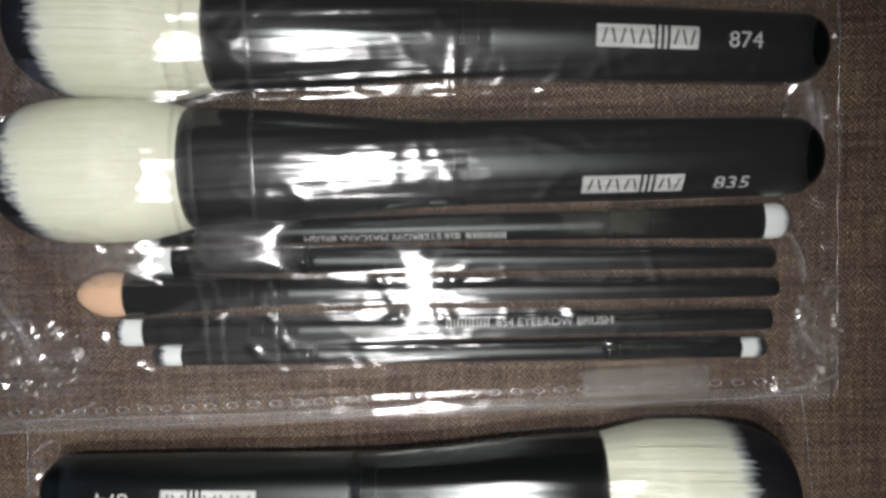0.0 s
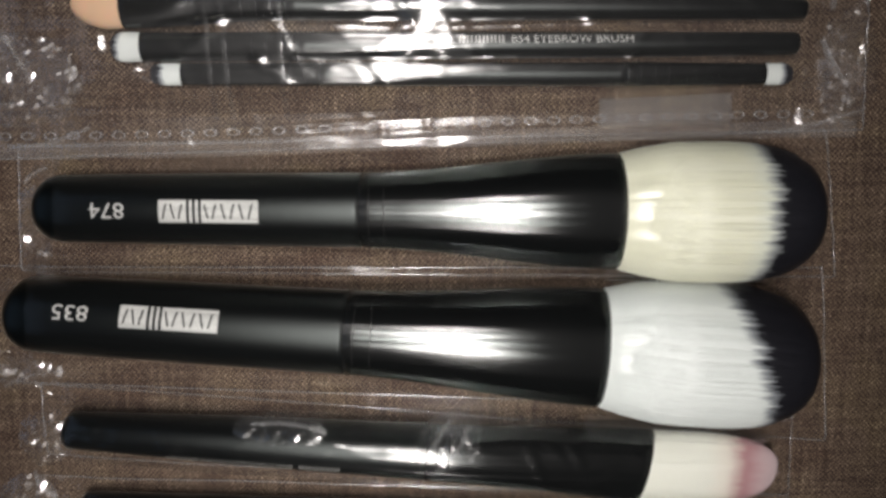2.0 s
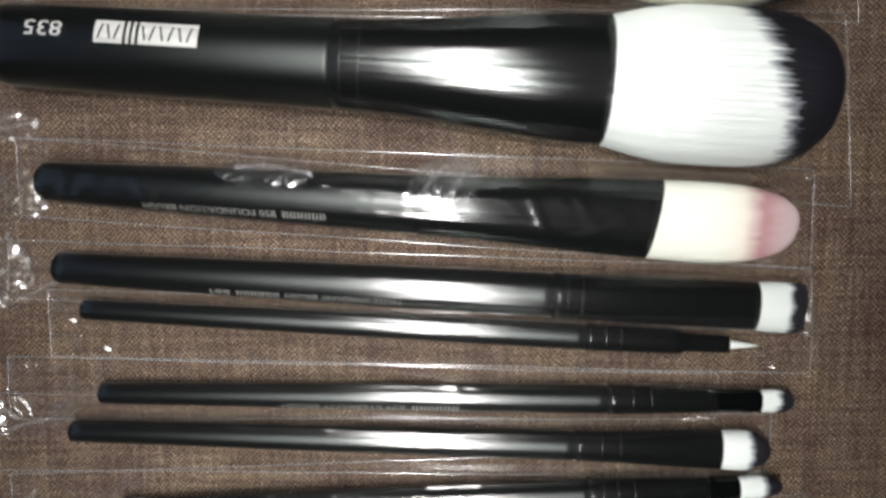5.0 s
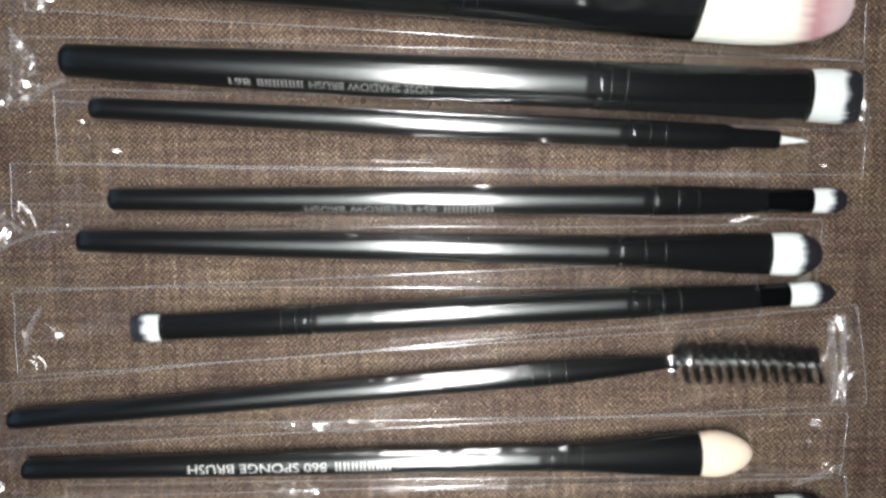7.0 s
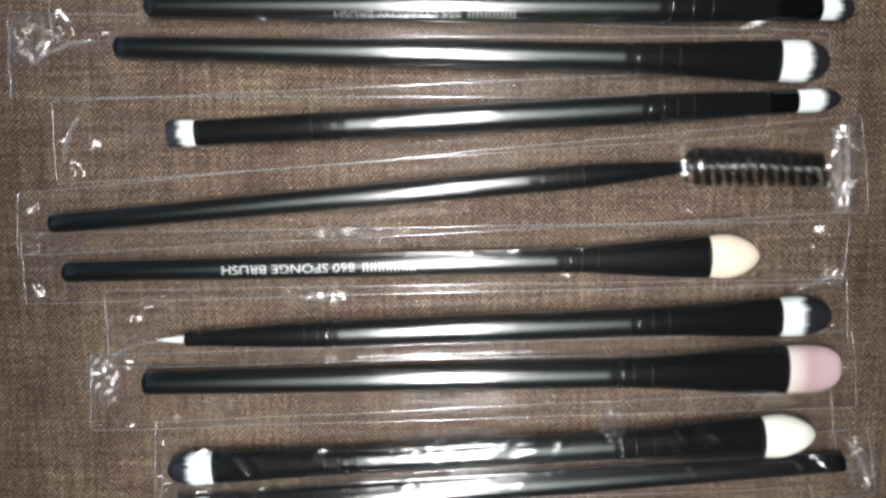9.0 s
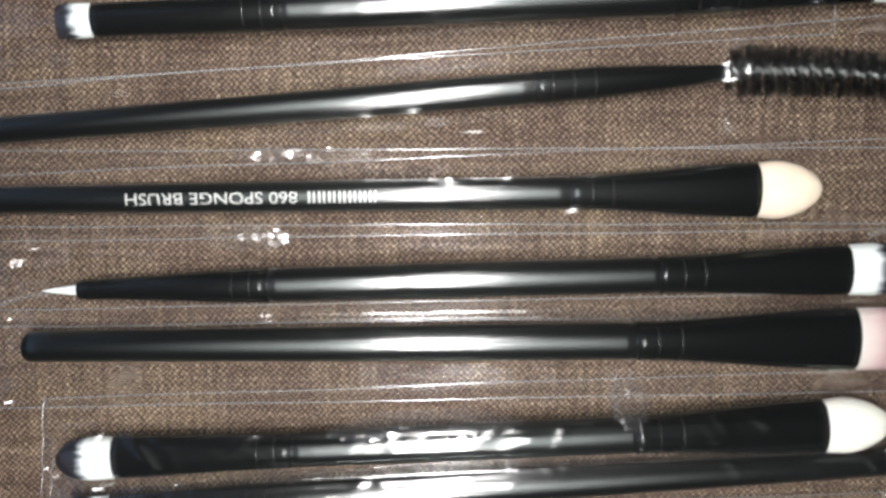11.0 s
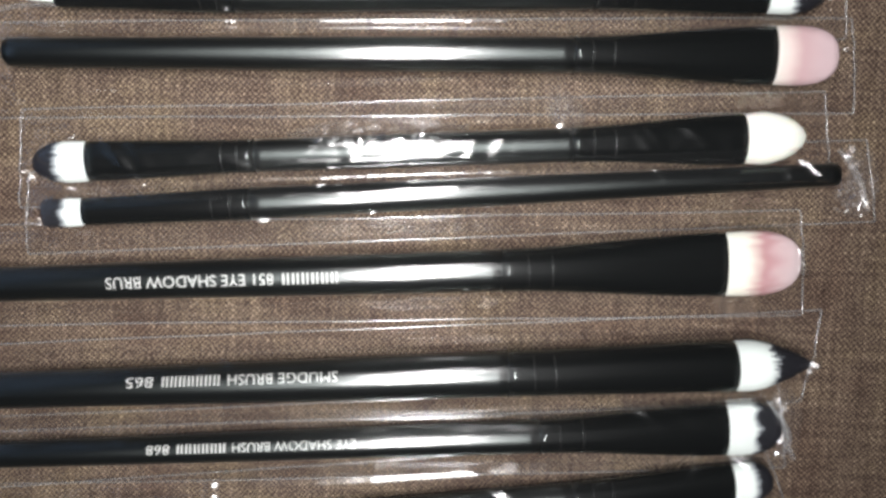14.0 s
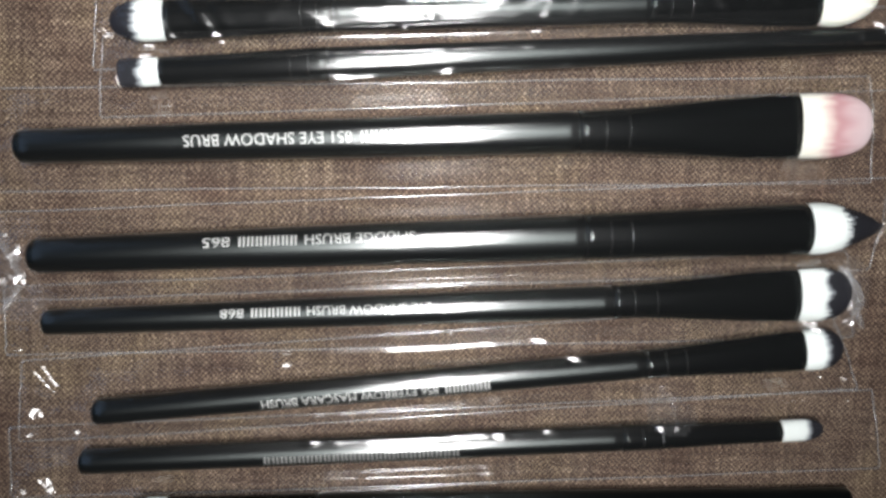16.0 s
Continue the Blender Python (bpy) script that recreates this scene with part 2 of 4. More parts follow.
def add_head(root, shape, at, sign, length, width, thick, z, kind, mat, strands, slant, slope, sponge_label=""):
    """Bristles or a foam tip that leave the mouth at `at` along sign."""
    name = "sponge_tip" if sponge_label else "bristles"
    n, sides = 22, 32
    rows = []
    for i in range(-2, n + 1):
        u = max(0.0, i / n)
        # closer rings towards the tip
        u = 1 - (1 - u) ** 1.6
        g = max(head_outline(kind, u), 0.012)
        fat = thick * (1 + 0.25 * ease(min(1, u / 0.35))) if kind == "dome" else thick
        taper = max(g, 0.02) if kind in ("dome", "egg", "thin", "point", "round") else max(0.03, (1 - 0.75 * u) * min(1, g * 1.4))
        x = sign * u * length if i >= 0 else sign * i * 1.0
        rows.append((x * MM, width * g * 0.985 * MM, fat * taper * 0.985 * MM, sign * slope * x * MM, slant))
    if sign < 0:
        rows = rows[::-1]
    verts, faces = tube(rows, sides, 2.0)
    rng = random.Random(int(at * 97) + int(length * 31))
    for _ in range(strands):
        w = rng.uniform(0, 2 * math.pi)
        end = rng.uniform(0.86, 1.025)
        k = rng.uniform(0.980, 1.003)
        sway = rng.uniform(-0.05, 0.05)
        half = rng.uniform(0.02, 0.05)
        base = len(verts)
        steps = 7
        for i in range(steps + 1):
            u = end * (i / steps)
            g = max(head_outline(kind, min(u, 1.0)), 0.015)
            fat = thick * (1 + 0.25 * ease(min(1, u / 0.35))) if kind == "dome" else thick
            taper = g if kind in ("dome", "egg", "thin", "point", "round") else max(0.03, (1 - 0.75 * u) * min(1, g * 1.4))
            ww = w + sway * u
            y, h = width * g * k * math.cos(ww), fat * taper * k * math.sin(ww)
            x = sign * u * length
            r = half * (1 - 0.8 * i / steps)
            ty, th = -math.sin(ww) * r, math.cos(ww) * r
            ny, nh = math.cos(ww) * r, math.sin(ww) * r
            for dy, dh in ((ty, th), (ny, nh), (-ty, -th)):
                verts.append(((x + slant * y) * MM, (y + dy) * MM, (h + dh + sign * slope * x) * MM))
        for i in range(steps):
            for j in range(2):
                p = base + i * 3 + j
                faces.append((p, p + 1, p + 4, p + 3))
    ob = mesh_object(name, verts, faces, mat, root, True, sponge_label)
    ob.location = (at * MM, 0, z * MM)
    return ob


def wrap(bm, shape, s_mid, v_mid, lift=0.045):
    """Lay a flat print (x to the right, y up, millimetres) on a round handle, read from the head towards the tail."""
    for level in np.arange(-3.0, 3.01, 0.4):
        bmesh.ops.bisect_plane(bm, geom=bm.verts[:] + bm.edges[:] + bm.faces[:], plane_co=(0, level, 0), plane_no=(0, 1, 0))
    for v in bm.verts:
        s = s_mid - v.co.x
        a, b, z = shape.at(s)
        w = math.asin(max(-0.95, min(0.95, v_mid / a))) - v.co.y / a
        v.co = (s * MM, (a + lift) * math.sin(w) * MM, (z + (b + lift) * math.cos(w)) * MM)


def text_bmesh(text, width, height):
    curve = bpy.data.curves.new("print", "FONT")
    curve.body, curve.align_x, curve.align_y, curve.size, curve.resolution_u = text, "CENTER", "CENTER", 1.0, 3
    ob = new("print", curve)
    bpy.context.view_layer.update()
    data = bpy.data.meshes.new_from_object(ob.evaluated_get(bpy.context.evaluated_depsgraph_get()))
    bpy.data.objects.remove(ob)
    bpy.data.curves.remove(curve)
    bm = bmesh.new()
    bm.from_mesh(data)
    bpy.data.meshes.remove(data)
    xs, ys = [v.co.x for v in bm.verts], [v.co.y for v in bm.verts]
    cx, cy = (min(xs) + max(xs)) / 2, (min(ys) + max(ys)) / 2
    for v in bm.verts:
        v.co = ((v.co.x - cx) * width / (max(xs) - min(xs)), (v.co.y - cy) * height / (max(ys) - min(ys)), 0)
    return bm


def bar(bm, x0, x1, y0, y1, lean=0.0, z=0.0):
    q = [bm.verts.new(p) for p in ((x0 - lean, y0, z), (x1 - lean, y0, z), (x1 + lean, y1, z), (x0 + lean, y1, z))]
    bm.faces.new(q)


def brand_bars(width, height):
    """Plain strokes in place of a brand name or of print that cannot be read."""
    bm = bmesh.new()
    count = max(6, round(width / 1.7))
    step = width / count
    for i in range(count):
        x = -width / 2 + i * step
        bar(bm, x + 0.12 * step, x + 0.34 * step, -height / 2, height / 2)
        bar(bm, x + 0.58 * step, x + 0.82 * step, -height / 2, height / 2)
    return bm


def print_line(handle, shape, s0, s1, v, height, words, brand="", mat=None, after=""):
    """A line of print from s1 back to s0: words to be read, with the brand's bars before them, or between them and what comes after."""
    mat = mat or PRINT
    pieces = [(words, len(words))] if words else []
    if brand == "before":
        pieces.insert(0, (None, 6.6))
    elif brand:
        pieces.append((None, 6.6))
    if after:
        pieces.append((after, len(after)))
    total = sum(n for _, n in pieces) + 0.8 * (len(pieces) - 1)
    unit, at = (s1 - s0) / total, s1
    for words, n in pieces:
        wide = n * unit
        bm = brand_bars(wide, height) if words is None else text_bmesh(words, wide, height)
        wrap(bm, shape, at - wide / 2, v)
        if words is None:
            part("brand_mark", bm, mat, handle, "row of plain printed strokes")
        else:
            part("lettering", bm, mat, handle, "small printed capital letters")
        at -= wide + 0.8 * unit


def boxed_logo(handle, shape, s0, s1, v, height):
    """A white boxed mark: two filled panels with bars between, dark bars on the panels."""
    w = s1 - s0
    bm = bmesh.new()
    bar(bm, -0.50 * w, 0.07 * w, -height / 2, height / 2)
    bar(bm, 0.22 * w, 0.50 * w, -height / 2, height / 2)
    bar(bm, 0.10 * w, 0.13 * w, -height / 2, height / 2)
    bar(bm, 0.16 * w, 0.19 * w, -height / 2, height / 2)
    wrap(bm, shape, (s0 + s1) / 2, v)
    part("brand_panel", bm, PRINT, handle, "white printed panels of a logo")
    bm, lean = bmesh.new(), 0.018
    for x in (-0.42, -0.33, -0.24, -0.15, -0.06, 0.02, 0.28, 0.36, 0.44):
        bar(bm, (x - 0.010) * w, (x + 0.010) * w, -height * 0.32, height * 0.32, lean * w)
        lean = -lean
    wrap(bm, shape, (s0 + s1) / 2, v, 0.085)
    part("brand_stroke", bm, INK, handle, "thin black strokes of a logo")


def front_shape(joint, mouth, wt, wj, wm, thick, flare):
    knots = [(0.0, wt / 2, wt / 2), (joint * 0.5, (wt * 0.40 + wj * 0.60) / 2, (wt * 0.40 + wj * 0.60) / 2), (joint, wj / 2, wj / 2)]
    for i in range(1, 9):
        u = i / 8
        e = ease(u) if flare else u
        a = wj / 2 + (wm / 2 - wj / 2) * e
        b = wj / 2 + (thick / 2 - wj / 2) * e
        knots.append((joint + (mouth - joint) * u, a, b))
    return knots


def rear_knots(j0, wj, wm, thick):
    """A second ferrule from the mouth at 0 to its joint at j0."""
    return [(j0 * (1 - i / 8), wj / 2 + (wm / 2 - wj / 2) * ease(i / 8), wj / 2 + (thick / 2 - wj / 2) * ease(i / 8)) for i in range(9)]


def brush(key, label, tail, angle, joint, mouth, tip, widths, thick, kind, dye, change=0.6, jag=1.0, dye_slant=0.0, reach=4.0, slant=0.0,
          rings=(3.0, 6.0, 9.0), strands=150, round_end=0.24, rear=None, waist=None, group="loose make-up brushes"):
    """tail in millimetres on the cloth, angle of the axis, then lengths along it; widths of tail, joint and mouth.
    rear: (joint, tip length, mouth width, thickness, kind, dye, change)."""
    root = tagged(new("makeup_brush"), label, "makeup brush", group)
    root.matrix_world = pose(tail[0] * MM, tail[1] * MM, 0, 0, 0, angle)
    wt, wj, wm = widths
    start = 0.0
    if rear:
        start = rear[0]
        knots = rear_knots(rear[0], wj * 0.95, rear[2], rear[3])
        knots += [(joint, wj / 2, wj / 2)]
        knots += [k for k in front_shape(joint, mouth, wt, wj, wm, thick, True) if k[0] > joint]
    else:
        knots = front_shape(joint, mouth, wt, wj, wm, thick, True)
    if waist:
        knots = [k for k in knots if not joint + 1 < k[0] < waist[0]] + [(waist[0], waist[1] / 2, waist[1] / 2), (waist[0] + 0.6, waist[2] / 2, waist[2] / 2)]
        knots = [k for k in sorted(knots) if not (waist[0] + 0.6 < k[0] < mouth)]
    shape = Shape(knots)
    # the handle, with a rounded end
    rows = shape.stations(start, joint + 0.5, 40)
    if not rear:
        cap = []
        length = wt * round_end
        for i in range(7):
            w = math.pi / 2 * i / 6
            f = math.sin(w)
            s, a, b, z, _ = rows[0]
            cap.append((-length * MM * math.cos(w), max(0.04, f) * a, max(0.04, f) * b, z, 0.0))
        rows = cap[:-1] + rows
    handle = mesh_object("handle", *tube(rows), HANDLE, root)
    ferrule = mesh_object("ferrule", *tube(shape.stations(joint, mouth, 30, 0.10, slant, joint + (mouth - joint) * 0.4)), FERRULE, root, True, "glossy black metal ferrule")
    for r in rings:
        rows = []
        for ds, g in ((-0.18, 0.08), (-0.07, 0.15), (0.07, 0.15), (0.18, 0.08)):
            a, b, z = shape.at(joint + r + ds)
            rows.append(((joint + r + ds) * MM, (a + g) * MM, (b + g) * MM, z * MM, 0.0))
        mesh_object("crimp_ring", *tube(rows), RING, ferrule)
    a, b, z = shape.at(mouth)
    length = tip - mouth
    if dye in DYES:
        mat = hair_material(key + "_hair", change * length * MM, jag * MM, dye_slant, DYES[dye], reach * MM)
        add_head(root, shape, mouth, 1, length, a, b, z, kind, mat, strands, slant, shape.k)
    else:
        add_head(root, shape, mouth, 1, length, a, b, z, kind, {"peach": PEACH, "cream": CREAM, "ivory": IVORY}[dye], 0, slant, shape.k, "soft %s foam applicator" % dye)
    if rear:
        j0, tl, rm, rt, rkind, rdye, rchange = rear
        ferrule = mesh_object("ferrule", *tube(shape.stations(0, j0, 24, 0.10)), FERRULE, root, True, "glossy black metal ferrule")
        for r in (3.0, 6.0):
            rows = []
            for ds, g in ((-0.18, 0.08), (-0.07, 0.15), (0.07, 0.15), (0.18, 0.08)):
                a, b, z = shape.at(j0 - r + ds)
                rows.append(((j0 - r + ds) * MM, (a + g) * MM, (b + g) * MM, z * MM, 0.0))
            mesh_object("crimp_ring", *tube(rows), RING, ferrule)
        a, b, z = shape.at(0.0)
        mat = hair_material(key + "_rear_hair", rchange * tl * MM, 0.7 * MM, 0.0, DYES[rdye], 4.0 * MM, -1.0)
        add_head(root, shape, 0.0, -1, tl, a, b, z, rkind, mat, 110, 0.0, shape.k)
    # outline for the film that lies over it
    ends = [(mouth + length * u, max(0.05, head_outline(kind, u)) * wm / 2, max(0.1, head_outline(kind, u)) * thick / 2) for u in (0.2, 0.4, 0.6, 0.8, 0.95)]
    back = [(-wt * round_end, 0.1, 0.1)] if not rear else [(-rear[1], 0.2, 0.2), (-rear[1] * 0.5, rear[2] / 2, rear[3] / 2)]
    full = sorted(list(zip(shape.s, shape.a, shape.b)) + ends + back)
    PROFILES[key] = (tail, math.radians(angle), np.array(full), shape)
    return root, handle, shape


# ---- the cloth ----
def build_cloth():
    nx, ny = 70, 90
    verts, faces = [], []
    for j in range(ny + 1):
        for i in range(nx + 1):
            x, y = -0.35 + 0.70 * i / nx, -0.42 + 0.96 * j / ny
            far = max(0.0, max(abs(x) - 0.12, abs(y - 0.05) - 0.25)) / 0.1
            z = 0.0001 * noise.noise((x * 25, y * 25, 0)) + min(1.0, far) * 0.004 * noise.noise((x * 9, y * 9, 3))
            verts.append((x, y, z - 0.0001))
    for j in range(ny):
        for i in range(nx):
            p = j * (nx + 1) + i
            faces.append((p, p + 1, p + nx + 2, p + nx + 1))
    return tagged(mesh_object("tablecloth", verts, faces, CLOTH), "brown coarsely woven cloth spread flat under the brushes", "cloth", kind="structure")


build_cloth()

# ---- the loose brushes, from the bagged set down the row ----
BIG = "large black brush with full %s hair, in clear sleeve"
SMALL = "slim black brush with %s"

_, h, sh = brush("powder", BIG % "ivory and black", (-75.6, 145.0), -1.0, 62.4, 114.6, 154.3, (14.0, 15.4, 23.6), 20, "dome", "powder",
                 0.66, 1.1, 0.0, 9.0, strands=900, rings=(2.0, 5.0), round_end=0.42)
boxed_logo(h, sh, 22.6, 42.6, 0.2, 4.6)
print_line(h, sh, 8.6, 15.6, 0.2, 3.1, "874")
_, h, sh = brush("blush", BIG % "white and black", (-82.0, 122.9), -4.1, 65.2, 118.3, 161.7, (16.2, 17.7, 25.0), 20, "dome", "white",
                 0.66, 1.4, 0.36, 9.0, strands=900, rings=(2.0, 5.5), round_end=0.42)
boxed_logo(h, sh, 20.2, 40.2, 2.6, 4.6)
print_line(h, sh, 6.5, 13.8, 2.6, 3.1, "835")
_, h, sh = brush("foundation", "black foundation brush with flat cream and dusky pink hair", (-79.1, 95.6), -3.9, 78.2, 126.2, 155.1, (8.2, 12.2, 15.9), 8.5, "paddle", "pink",
                 0.72, 0.9, 0.0, 16.0, slant=0.15, strands=420, rings=(2.5, 5.0))
print_line(h, sh, 22, 60, -3.6, 1.9, "850 FOUNDATION BRUSH", "before", GREY_PRINT)
_, h, sh = brush("nose", SMALL % "a short square white head tipped black", (-77.6, 77.2), -3.3, 104.2, 146.6, 156.9, (6.7, 9.4, 9.9), 5.6, "square", "white", 0.66, 0.6, strands=240, rings=(3.0, 6.0))
print_line(h, sh, 33, 73, -2.9, 1.8, "NOSE SHADOW BRUSH", "middle", GREY_PRINT, "861")
brush("liner", SMALL % "a fine pointed white liner tip", (-73.5, 67.9), -3.2, 107.6, 137.6, 144.0, (4.4, 5.7, 3.6), 3.6, "thin", "white", 1.5, 0.3, strands=40, rings=(4.0, 7.2), waist=(127.5, 5.2, 4.0))
_, h, sh = brush("brow", SMALL % "a tiny angled white and black head", (-70.4, 49.5), -0.6, 109.1, 141.4, 148.6, (4.6, 6.2, 4.7), 3.4, "small", "white", 0.52, 0.7, strands=110, rings=(5.0, 9.0, 0.2))
print_line(h, sh, 39.5, 77.5, -1.9, 1.7, "854 EYEBROW BRUSH", "before", GREY_PRINT)
brush("shader", SMALL % "a flat white head tipped black", (-77.3, 41.0), -1.5, 109.1, 140.3, 151.0, (4.7, 6.3, 8.4), 4.2, "round", "white", 0.55, 0.7, strands=180, rings=(5.5, 9.5))
brush("duo", "slim black double-ended brush, two small white heads tipped black", (-61.7, 22.9), 2.65, 96.4, 128.9, 138.4, (5.0, 6.3, 4.7), 3.6, "round", "white", 0.56, 0.5, strands=110, rings=(3.5, 6.5, 10.0),
      rear=(31.5, 6.4, 5.4, 3.6, "square", "white", 0.5))
_, h, sh = brush("sponge", SMALL % "a rounded cream foam tip", (-91.7, -7.5), 1.2, 109.9, 141.4, 152.6, (4.5, 5.6, 9.2), 6.0, "egg", "cream", strands=0, rings=(3.5, 7.0))
print_line(h, sh, 35, 77.5, -0.1, 2.0, "860 SPONGE BRUSH", "before")
brush("smoky", "slim double-ended black brush with white liner tip and round black head", (-66.0, -22.6), 2.0, 99.5, 131.9, 143.4, (6.0, 6.2, 8.5), 5.0, "round", "white", 0.42, 0.6, strands=190, rings=(4.0, 7.5),
      rear=(33.0, 6.6, 3.4, 3.2, "thin", "white", 1.2))
brush("rose", SMALL % "a flat rounded rose-pink head", (-75.0, -32.7), 1.1, 105.0, 142.8, 155.2, (5.4, 6.5, 10.7), 5.0, "paddle", "rose", 0.35, 0.6, reach=10.0, strands=240, rings=(3.5, 7.5))
brush("duo_sponge", "slim double-ended black brush with white foam tip and tapered hair", (-61.0, -52.6), 3.25, 91.6, 124.4, 136.4, (6.0, 6.4, 9.3), 6.0, "egg", "ivory", strands=0, rings=(4.0, 8.0),
      rear=(31.8, 10.6, 7.4, 4.6, "round", "white", 0.5))
brush("small_flat", "slim black brush lying reversed, short square white and black head", (82.0, -51.9), -175.9, 112.5, 144.4, 152.6, (4.4, 6.1, 5.1), 3.6, "square", "white", 0.45, 0.6, strands=120, rings=(3.5, 7.0), round_end=0.1)
_, h, sh = brush("pink_shadow", SMALL % "a wide flat cream and pink head", (-88.2, -77.1), 2.9, 106.2, 149.3, 164.0, (6.4, 8.1, 12.2), 4.6, "paddle", "pink", 0.46, 1.1, reach=15.0, strands=300, rings=(5.0, 9.5))
print_line(h, sh, 31.5, 75.5, 0.1, 2.2, "851 EYE SHADOW BRUS", "before")
_, h, sh = brush("smudge", SMALL % "a pointed white head tipped black", (-86.2, -98.1), 3.3, 106.0, 150.2, 165.6, (6.7, 8.8, 9.8), 7.6, "point", "white", 0.46, 1.3, strands=280, rings=(5.0, 9.0))
print_line(h, sh, 33, 73.5, 1.7, 2.0, "SMUDGE BRUSH", "middle", None, "865")
_, h, sh = brush("shadow", SMALL % "a flat white and black head", (-84.9, -111.4), 3.3, 111.5, 148.8, 160.0, (5.0, 6.5, 10.3), 4.6, "paddle", "white", 0.52, 0.9, strands=240, rings=(4.0, 8.5))
print_line(h, sh, 34.5, 75.5, 0.9, 1.8, "EYE SHADOW BRUSH", "middle", None, "868")
_, h, sh = brush("mascara", SMALL % "a short slanted white head tipped black", (-75.5, -129.4), 6.1, 109.9, 142.3, 150.6, (5.2, 5.7, 8.0), 4.0, "round", "white", 0.5, 0.6, strands=190, rings=(0.3, 4.0, 8.0))
print_line(h, sh, 33, 78.5, -0.8, 1.9, "856 EYEBROW MASCARA BRUSH", "before")
_, h, sh = brush("fine", SMALL % "a small square white head tipped black", (-78.5, -139.9), 3.5, 108.7, 141.4, 150.4, (5.0, 5.2, 4.3), 3.6, "small", "white", 0.62, 0.4, strands=100, rings=(4.0, 8.0))
print_line(h, sh, 36, 75.5, -0.6, 1.6, "", "before", GREY_PRINT)
brush("last", "slim black brush handle lying at the foot of the row", (78.0, -145.6), -178.3, 110.0, 140.0, 148.0, (4.4, 5.8, 5.4), 3.8, "small", "white", 0.5, 0.5, strands=100, round_end=0.1)


# ---- the eyebrow wand ----
def build_wand():
    root = tagged(new("spoolie_wand"), "black eyebrow wand with a spiral nylon brush, in a clear sleeve", "makeup brush", "loose make-up brushes")
    root.matrix_world = pose(-94.3 * MM, 3.3 * MM, 0, 0, 0, 4.85)
    knots = [(0.0, 2.1, 2.1), (60, 2.5, 2.5), (106.5, 2.65, 2.65), (117, 2.6, 2.6), (127, 2.1, 2.1), (139.0, 1.2, 1.2)]
    shape = Shape(knots)
    rows = shape.stations(0, 107, 40)
    s, a, b, z, _ = rows[0]
    rows = [(-0.5 * MM, 0.6 * a, 0.6 * b, z, 0), (-0.25 * MM, 0.93 * a, 0.93 * b, z, 0)] + rows
    mesh_object("handle", *tube(rows), HANDLE, root)
    ferrule = mesh_object("ferrule", *tube(shape.stations(106.5, 139.5, 24, 0.1)), FERRULE, root, True, "tapered glossy black ferrule")
    for r in (3.0, 6.5, 10.0):
        rows = []
        for ds, g in ((-0.22, 0.06), (-0.1, 0.2), (0.1, 0.2), (0.22, 0.06)):
            a, b, z = shape.at(106.5 + r + ds)
            rows.append(((106.5 + r + ds) * MM, (a + g) * MM, (b + g) * MM, z * MM, 0.0))
        mesh_object("crimp_ring", *tube(rows), RING, ferrule)
    # a bent-down twisted core, and bristles that wind round it
    z0 = 4.6
    length, drop = 29.5, -4.0

    def core(u):
        return Vector((139.0 + length * u, drop * u * (0.6 + 0.4 * u) + 0.6 * u, z0 - 0.4 * u))

    verts, faces = [], []
    steps = 160
    for strand in range(2):
        base = len(verts)
        for i in range(steps + 1):
            u = i / steps
            w = u * 2 * math.pi * 14 + strand * math.pi
            c = core(u) + Vector((0, 0.38 * math.cos(w), 0.38 * math.sin(w)))
            for k in range(6):
                q = 2 * math.pi * k / 6
                verts.append(tuple((c + Vector((0, 0.5 * math.cos(q), 0.5 * math.sin(q)))) * MM))
        for i in range(steps):
            for k in range(6):
                p, q = base + i * 6 + k, base + i * 6 + (k + 1) % 6
                faces.append((p, q, q + 6, p + 6))
    mesh_object("wire_core", verts, faces, WIRE, root, True, "twisted dark steel wire")
    rng = random.Random(5)
    verts, faces = [], []
    for i in range(2600):
        u = rng.random()
        turn = u * 2 * math.pi * 6.5
        w = turn + rng.uniform(-0.34, 0.34) + math.pi * (i % 2)
        long = (4.4 - 0.5 * u) * rng.uniform(0.9, 1.06) * (0.8 if u < 0.03 else 1.0)
        c = core(u)
        way = Vector((rng.uniform(-0.1, 0.1) - 0.06, math.cos(w), math.sin(w)))
        side = Vector((0.05, 0, 0))
        across = way.cross(Vector((1, 0, 0))).normalized() * 0.05
        e = c + way * long
        e.z = max(e.z, 0.15)
        p = len(verts)
        for base in (c + side, c - side * 0.5 + across, c - side * 0.5 - across):
            verts.append(tuple(base * MM))
        for top in (e + side * 0.7, e - side * 0.4 + across * 0.7, e - side * 0.4 - across * 0.7):
            verts.append(tuple(top * MM))
        for k in range(3):
            n = (k + 1) % 3
            faces.append((p + k, p + n, p + 3 + n, p + 3 + k))
        faces.append((p + 3, p + 4, p + 5))
    mesh_object("spiral_bristles", verts, faces, NYLON, root, False, "spiral of stiff black nylon bristles")
    full = [(-0.5, 0.1, 0.1)] + knots + [(140, 3.0, 3.0), (166, 3.2, 3.4), (169, 0.4, 1.0)]
    PROFILES["wand"] = ((-94.3, 3.3), math.radians(4.85), np.array(full, dtype=float), shape)


build_wand()

